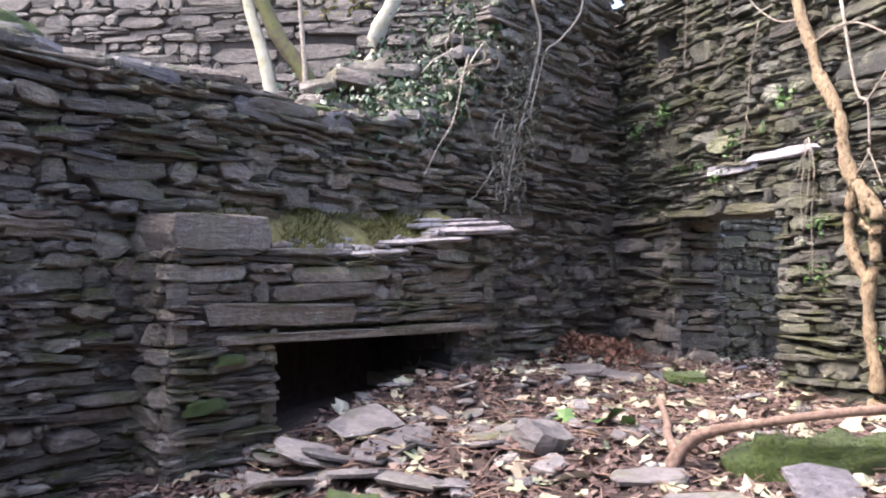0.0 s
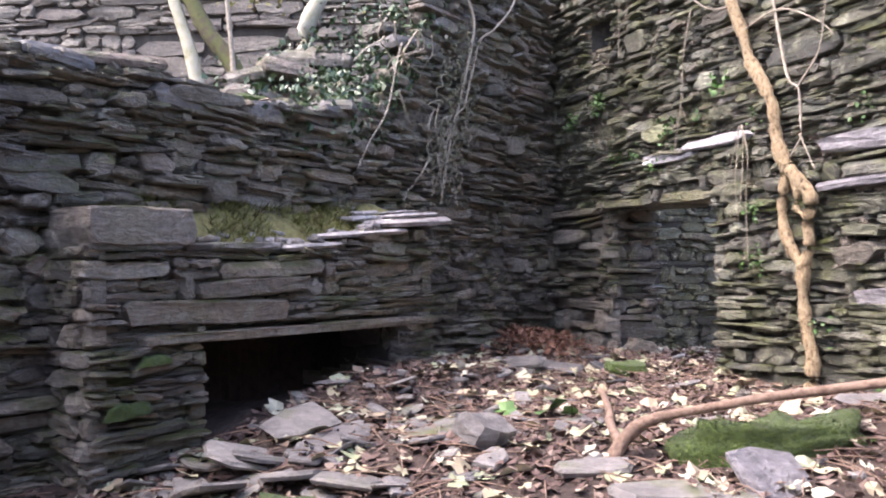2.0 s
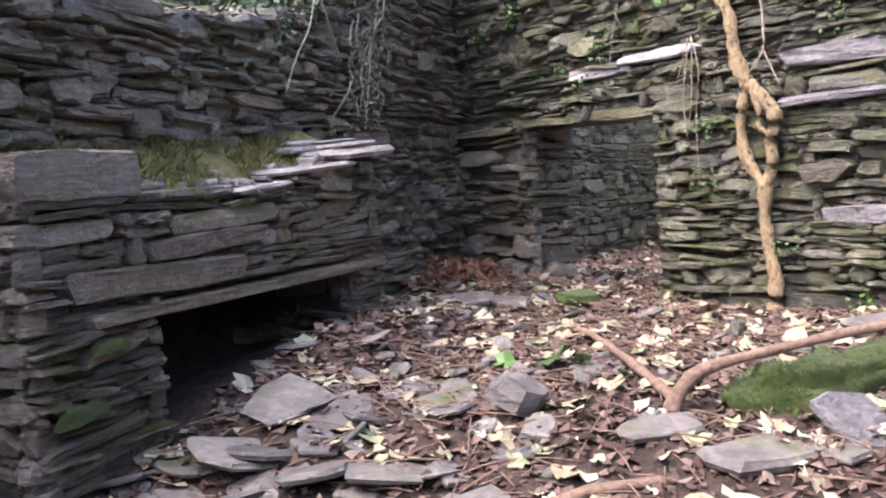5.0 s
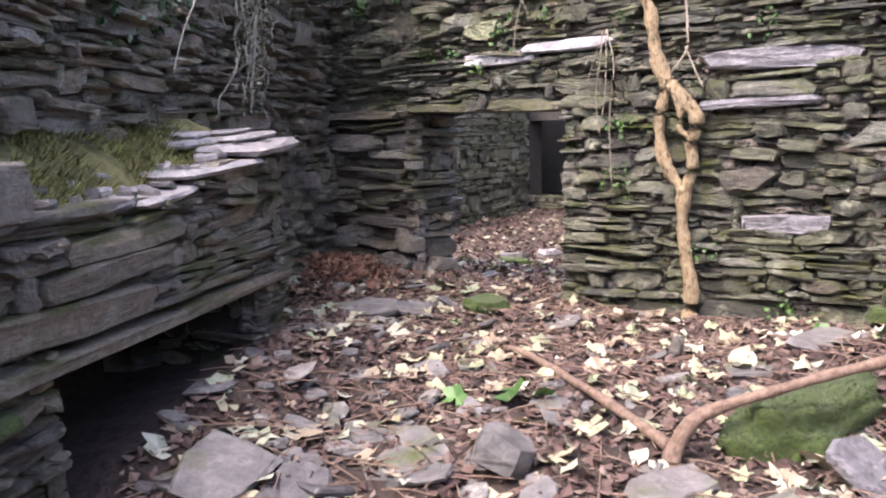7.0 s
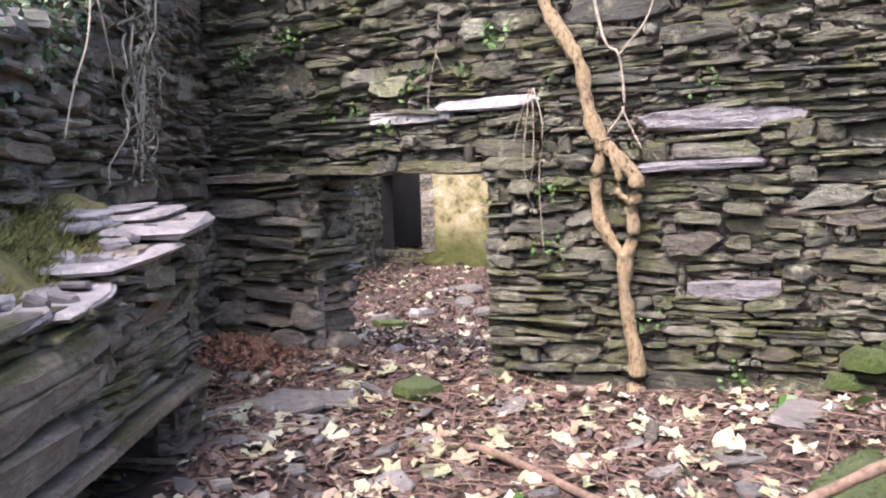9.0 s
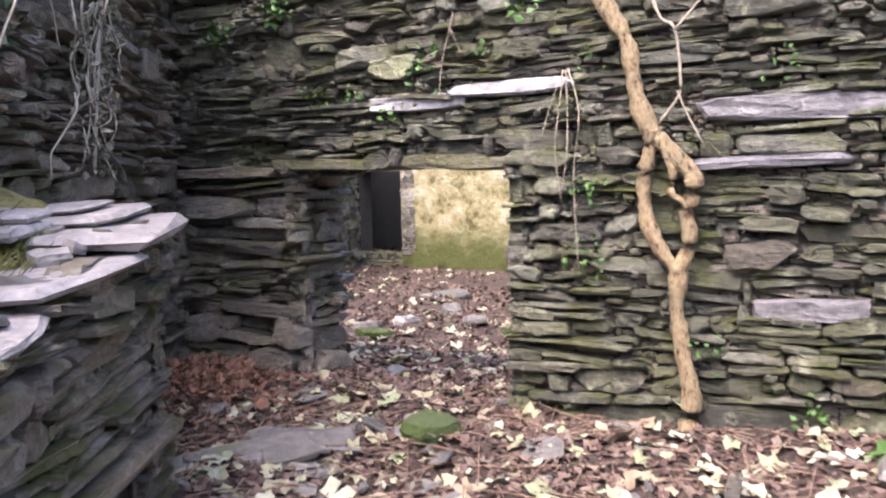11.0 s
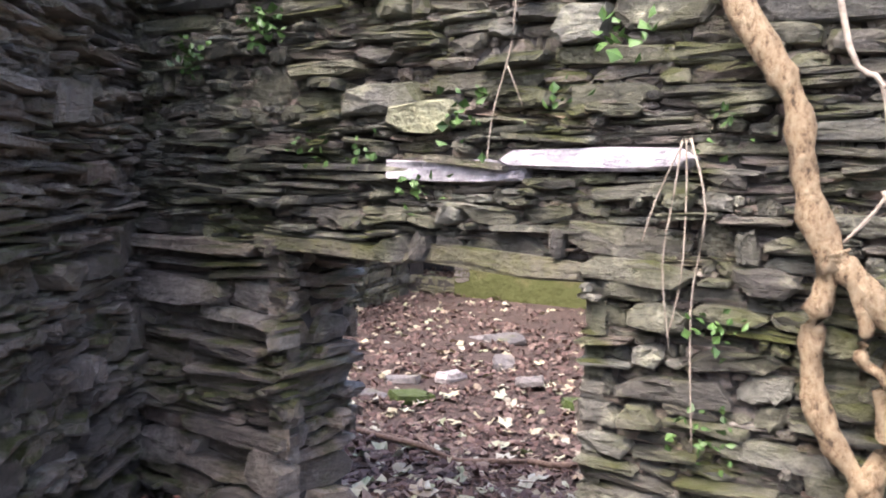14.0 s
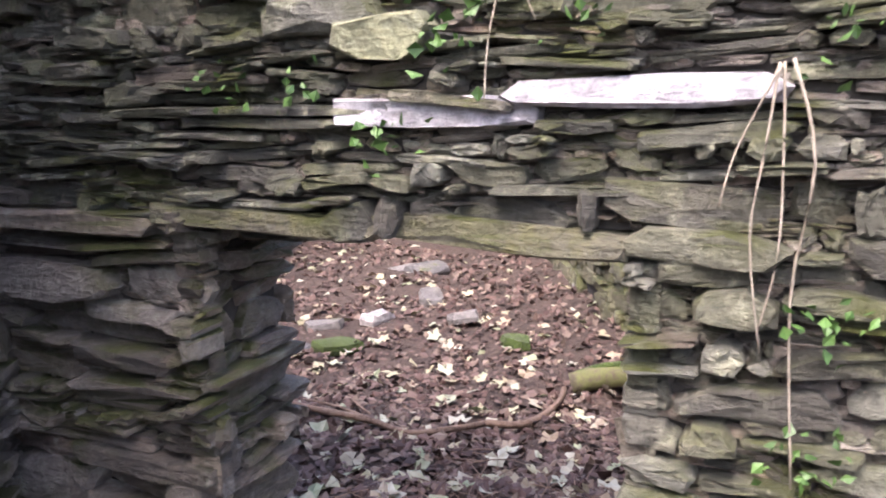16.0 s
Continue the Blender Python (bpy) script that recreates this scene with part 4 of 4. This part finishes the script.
lay_slab("slate_slab", on_ground(2.9, 4.75, 0.0), (0.6, 0.24, 0.05), 12, RUBBLE, "grey slate slab half buried in leaves", "slab", "", (6, 3), 12)
for k, (x, y, w, d, tilt) in enumerate(((-0.5, 4.4, 0.42, 0.3, (10, 14)), (-0.22, 4.2, 0.36, 0.28, (-6, 10)), (-0.62, 4.12, 0.4, 0.26, (5, 20)), (0.05, 4.05, 0.34, 0.22, (4, -6)), (-0.05, 4.62, 0.3, 0.24, (-10, 6)), (0.35, 3.75, 0.3, 0.2, (6, 5)))):
    lay_slab("slate_slab", on_ground(x, y, 0.01), (w, d, 0.035), 25 + 50 * k, RUBBLE, "broken grey slate sliding off the rubble by the recess", "slab", "rubble by the recess", tilt, 400 + k)
lay_slab("slate_slab", on_ground(-0.2, 3.85, 0.0), (0.26, 0.2, 0.1), 15, MOSS, "small stone covered with bright moss", "stone", "", (5, 3), 411)
BP = [on_ground(1.27, 4.12, 0.02), on_ground(1.3, 4.14, 0.07), Vector((1.42, 4.13, 0.6)), Vector((1.75, 4.02, 0.69)), Vector((2.13, 3.88, 0.77)), Vector((2.9, 3.62, 0.86)), on_ground(3.6, 3.4, 0.1)]
branch = thing("fallen_branch", BP[0], "bent brown fallen branch lying across the leaf litter", "branch")
child("main_stem", *tube(BP, (0.035, 0.04, 0.026, 0.023, 0.022, 0.02, 0.018), 9, 0.14, 9), BRANCH, branch, "", True)
child("side_stem", *tube([on_ground(1.32, 4.2, 0.04), on_ground(1.33, 4.5, 0.06), on_ground(1.4, 4.85, 0.05), on_ground(1.5, 5.6, 0.04), on_ground(1.5, 5.95, 0.01)], (0.026, 0.025, 0.022, 0.018, 0.01), 8, 0.12, 10), BRANCH, branch, "", True)
for pts, w in ((((0.3, 3.6), (0.7, 3.7), (1.0, 3.62)), 0.03), (((0.2, 3.45), (0.55, 3.5), (0.85, 3.45)), 0.022), (((2.6, 5.3), (2.9, 5.5), (3.2, 5.45)), 0.012), (((1.9, 5.3), (2.3, 5.5), (2.7, 5.6)), 0.01)):
    root("fallen_stick", [on_ground(x, y, w) for x, y in pts], [w, w * 0.9, w * 0.6], "weathered brown stick lying in the leaf litter", "stick", "sticks", BRANCH, 1)
BLK = on_ground(2.25, 5.2, 0.0)
lay_slab("slate_slab", BLK, (0.08, 0.06, 0.12), 30, DARK, "small upright black stone in leaves", "stone", "", (12, 4), 22)

r = random.Random(9)


def in_yard(x, y):
    p = Vector((x, y))
    s1, s2 = (p - C1).dot(N1), (p - C2).dot(N2)
    q = p - CF
    if -0.05 < q.dot(DF) < 2.72 and q.dot(NF) < 0.02:
        return False
    v2 = (p - C2).dot(D2)
    return s1 > 0.05 and (s2 > 0.05 or (DOOR[0] + 0.05 < v2 < DOOR[1] - 0.05))


# loose slates
n = 0
for k in range(2200):
    x, y = r.uniform(-1.3, 3.4), r.uniform(2.9, 8.6)
    dense = math.exp(-((x + 0.1) ** 2 + (y - 4.5) ** 2) / 1.0) + 0.7 * math.exp(-((x - 0.9) ** 2 + (y - 6.9) ** 2) / 0.5) + 0.12
    if not in_yard(x, y) or r.random() > dense or n >= 280:
        continue
    n += 1
    w = r.uniform(0.07, 0.24) * r.choice((0.7, 1, 1, 1.4))
    lay_slab("loose_slate", on_ground(x, y, -0.005), (w, w * r.uniform(0.5, 0.9), r.uniform(0.012, 0.035)), r.uniform(0, 360), RUBBLE, "broken grey slate piece lying in leaf litter", "slate", "loose slates", (r.gauss(0, 11), r.gauss(0, 11)), k)


# sycamore leaves
def lobed(rr, size):
    v, f = [(0, 0, 0.012)], []
    lobes = 5
    for i in range(lobes * 2 + 1):
        a = math.pi * (-0.5 + 0.0) + (i / (lobes * 2)) * 2 * math.pi * 0.92 + 0.12
        rad = size * (0.5 * rr.uniform(0.7, 1.15) if i % 2 else 0.33 * rr.uniform(0.8, 1.2))
        v.append((math.cos(a) * rad, math.sin(a) * rad, rr.uniform(-0.3, 0.6) * size * 0.25))
    f = [(0, i, i + 1) for i in range(1, lobes * 2 + 1)]
    stalk = len(v)
    v += [(0.0, 0.0, 0.01), (0.004, 0, 0.012), (0.004, -size * 0.9, 0.02), (0, -size * 0.9, 0.02)]
    f.append((stalk, stalk + 1, stalk + 2, stalk + 3))
    return v, f


shapes = []
for k in range(14):
    me = bpy.data.meshes.new("leaf")
    me.from_pydata(*[(a, [], b) for a, b in [lobed(r, 1.0)]][0])
    me.materials.append(YELLOW)
    shapes.append(me)
n = 0
while n < 290:
    x, y = r.uniform(-1.2, 3.6), r.uniform(2.8, 8.8)
    if not in_yard(x, y):
        continue
    n += 1
    ob = new("fallen_leaf", r.choice(shapes))
    size = r.uniform(0.08, 0.21)
    ob.matrix_world = Matrix.Translation(on_ground(x, y, 0.018)) @ pose(0, 0, 0, r.gauss(0, 14), r.gauss(0, 14), r.uniform(0, 360)) @ Matrix.Scale(size, 4)
    tagged(ob, "curled pale yellow-green sycamore leaf on the ground", "leaf", "fallen sycamore leaves")
big = bpy.data.meshes.new("green_leaf")
big.from_pydata(*[(a, [], b) for a, b in [lobed(r, 1.0)]][0])
big.materials.append(LEAF)
for x, y, size in ((1.08, 5.0, 0.22), (0.85, 5.1, 0.15), (1.2, 4.9, 0.14), (3.0, 4.9, 0.16), (3.15, 4.6, 0.18)):
    ob = new("fallen_leaf", big)
    ob.matrix_world = Matrix.Translation(on_ground(x, y, 0.05)) @ pose(0, 0, 0, 30, 10, r.uniform(0, 360)) @ Matrix.Scale(size, 4)
    tagged(ob, "large fresh green leaf on the litter", "leaf", "large green leaves")

# litter, twigs, bracken
s, tw = Soup(), Soup()
n = 0
while n < 28000:
    x, y = r.uniform(-2.2, 4.0), 9.1 - 9.0 * r.random() ** 1.25
    if in_yard(x, y):
        s.add(*leaf_shape(r, on_ground(x, y, r.uniform(0.0, 0.03)), r.uniform(0.015, 0.075), 0.6))
        n += 1
        if n % 14 == 0:
            p, a = on_ground(x, y, 0.02), r.uniform(0, 6.3)
            q = Vector((math.cos(a), math.sin(a), r.gauss(0, 0.15))) * r.uniform(0.06, 0.2)
            tw.add(*tube([p - q, p + Vector((0, 0, 0.012)), p + q], (0.003, 0.004, 0.002), 4, 0.1, n))
while n < 52000:
    d = 16.5 * r.random() ** 1.15 + 0.1
    v2 = 1.7 - 0.55 * d + (1 + 0.5 * d) * r.uniform(-1, 1)
    p = at(W2, v2 if d > 0.6 else r.uniform(*DOOR[:2]), -d, 0)
    s.add(*leaf_shape(r, on_ground(p.x, p.y, r.uniform(0, 0.04)), r.uniform(0.03, 0.1) * (1 + 0.04 * d), 0.5))
    n += 1
tagged(s.make("leaf_litter", LITTER), "brown and russet dead leaves covering the ground", "leaf litter", "", "stuff")
tagged(tw.make("twigs", BRANCH), "thin brown twigs scattered in the litter", "twigs", "", "stuff")
pale = Soup()
n = 0
while n < 1700:
    if n < 620:
        x, y = r.uniform(-1.6, 3.9), r.uniform(2.0, 9.0)
        if not in_yard(x, y):
            continue
        size = r.uniform(0.05, 0.13)
    else:
        d = r.uniform(0.6, 15)
        p = at(W2, 1.7 - 0.55 * d + (1 + 0.5 * d) * r.uniform(-1, 1), -d, 0)
        x, y, size = p.x, p.y, r.uniform(0.08, 0.2)
    m = Matrix.Translation(on_ground(x, y, 0.03)) @ pose(0, 0, 0, r.gauss(0, 18), r.gauss(0, 18), r.uniform(0, 360)) @ Matrix.Scale(size, 4)
    v, f = lobed(r, 1.0)
    pale.add([m @ Vector(q) for q in v], f)
    n += 1
tagged(pale.make("pale_leaf_litter", YELLOW), "small curled pale leaves strewn through the litter", "leaf litter", "", "stuff")
s = Soup()
for k in range(900):
    a = r.uniform(0, 6.3)
    p = on_ground(r.gauss(1.32, 0.24), r.gauss(8.1, 0.25), r.uniform(0.0, 0.12))
    q = Vector((math.cos(a), math.sin(a), r.uniform(-0.2, 0.6))) * r.uniform(0.05, 0.14)
    if (p.xy - C1).dot(N1) > 0.1 and (p.xy - C2).dot(N2) > 0.1:
        s.add(*leaf_shape(r, p, r.uniform(0.03, 0.08)))
        if k % 3 == 0:
            s.add(*tube([p - q * 0.4, p + q], (0.004, 0.002), 4, 0.1, k))
tagged(s.make("bracken_heap", BRACKEN), "heap of rusty dead bracken in the corner", "dead bracken", "", "stuff")

# grass and moss tufts on the ledge
s = Soup()
for k in range(4200):
    u, d = r.uniform(0.1, 2.3), -r.uniform(0.14, 0.6)
    if nz(u, d, 7, 3.0) < -0.15:
        continue
    z = btop(u) - 0.02 + (0.3 - 0.13 * smooth(1.2, 2.6, u)) * smooth(-0.12, -0.5, d)
    p = at(FR, u, d, z)
    tip = p + Vector((r.gauss(0, 0.03), r.gauss(0, 0.03), r.uniform(0.01, 0.065))) + Vector((NF.x, NF.y, 0)) * 0.03
    w = Vector((r.gauss(0, 1), r.gauss(0, 1), 0)).normalized() * 0.006
    s.add([p - w, p + w, tip], [(0, 1, 2)])
tagged(s.make("moss_grass", GRASS), "short yellow-green grass and moss on the ledge", "grass", "", "stuff")

# small ferns and ivy sprigs rooted in the wall joints
for k, (u, z, n, size) in enumerate(((1.98, 2.47, 26, 0.05), (1.75, 2.18, 22, 0.05), (2.95, 1.72, 24, 0.04), (2.93, 1.35, 30, 0.04), (3.0, 2.4, 14, 0.04), (2.6, 2.75, 22, 0.06), (1.2, 2.35, 14, 0.04), (1.45, 2.3, 12, 0.04), (0.9, 2.9, 50, 0.05), (3.95, 2.3, 14, 0.04), (2.35, 2.5, 10, 0.04), (0.4, 2.8, 40, 0.05), (3.6, 0.9, 12, 0.04), (4.1, 0.6, 20, 0.05))):
    plant = thing("wall_plant", at(W2, u, 0.03, z), "small green fern and ivy sprig in a wall joint", "wall plant", "plants in the wall joints")
    for _ in range(n):
        tip = at(W2, u + r.gauss(0, 0.06), 0.05 + abs(r.gauss(0, 0.02)), z + r.gauss(0, 0.05))
        child("leaf", *leaf_shape(r, tip, size * r.uniform(0.5, 1.2)), LEAF, plant)

# ---- inside the roofless room ----
for k, (x, y, w, m, lab) in enumerate(((5.46, 12.1, 0.5, MOSS, "mossy stone on the room's leaf-covered floor"), (7.12, 11.96, 0.6, RUBBLE, "flat grey slab on the room's floor"), (5.2, 12.6, 0.6, RUBBLE, "flat grey slab on the room's floor"), (5.9, 12.9, 0.45, RUBBLE, "flat grey slab on the room's floor"), (6.4, 12.6, 0.4, BRIGHT, "pale slab on the room's floor"), (7.4, 12.8, 0.5, RUBBLE, "flat grey slab on the room's floor"), (6.8, 10.9, 0.35, MOSS, "mossy stone on the room's leaf-covered floor"))):
    lay_slab("floor_stone", on_ground(x, y, -0.01), (w, w * 0.6, 0.12), k * 47, m, lab, "stone", "stones on the room's floor", (r.gauss(0, 6), r.gauss(0, 6)), k + 200)
for k in range(26):
    p = at(W2, r.uniform(-3, 8), -r.uniform(8, 15.5), 0)
    w = r.uniform(0.2, 0.7)
    lay_slab("floor_stone", on_ground(p.x, p.y, -0.01), (w, w * 0.6, 0.1), r.uniform(0, 360), RUBBLE, "flat grey slab on the room's floor", "stone", "stones on the room's floor", (r.gauss(0, 6), r.gauss(0, 6)), k + 300)
for pts, w in ((((3.72, 10.4), (3.78, 9.95), (3.88, 9.6), (4.0, 9.35), (4.3, 9.25), (4.65, 9.3)), 0.022), (((4.05, 10.6), (3.98, 10.0), (3.95, 9.45)), 0.011), (((4.35, 10.4), (4.15, 9.9), (4.05, 9.4)), 0.009), (((4.65, 9.3), (4.85, 9.15), (5.3, 9.3), (5.8, 9.55), (6.1, 9.75)), 0.026)):
    root("fallen_stick", [on_ground(x, y, w + 0.03) for x, y in pts], [w] * len(pts), "dark bent stick on the room's floor", "stick", "sticks", BRANCH, 3)
log = thing("mossy_log", on_ground(6.2, 9.75, 0.02), "hollow mossy log end lying by the doorway", "log")
child("bark", *tube([on_ground(6.2, 9.75, 0.12), on_ground(6.45, 9.45, 0.14), on_ground(6.9, 8.95, 0.14)], (0.1, 0.1, 0.09), 12, 0.08, 4), DARKBARK, log, "", True)
child("moss", *tube([on_ground(6.25, 9.7, 0.2), on_ground(6.45, 9.45, 0.22), on_ground(6.8, 9.05, 0.2)], (0.03, 0.045, 0.03), 10, 0.1, 5), MOSS, log, "bright moss", True)
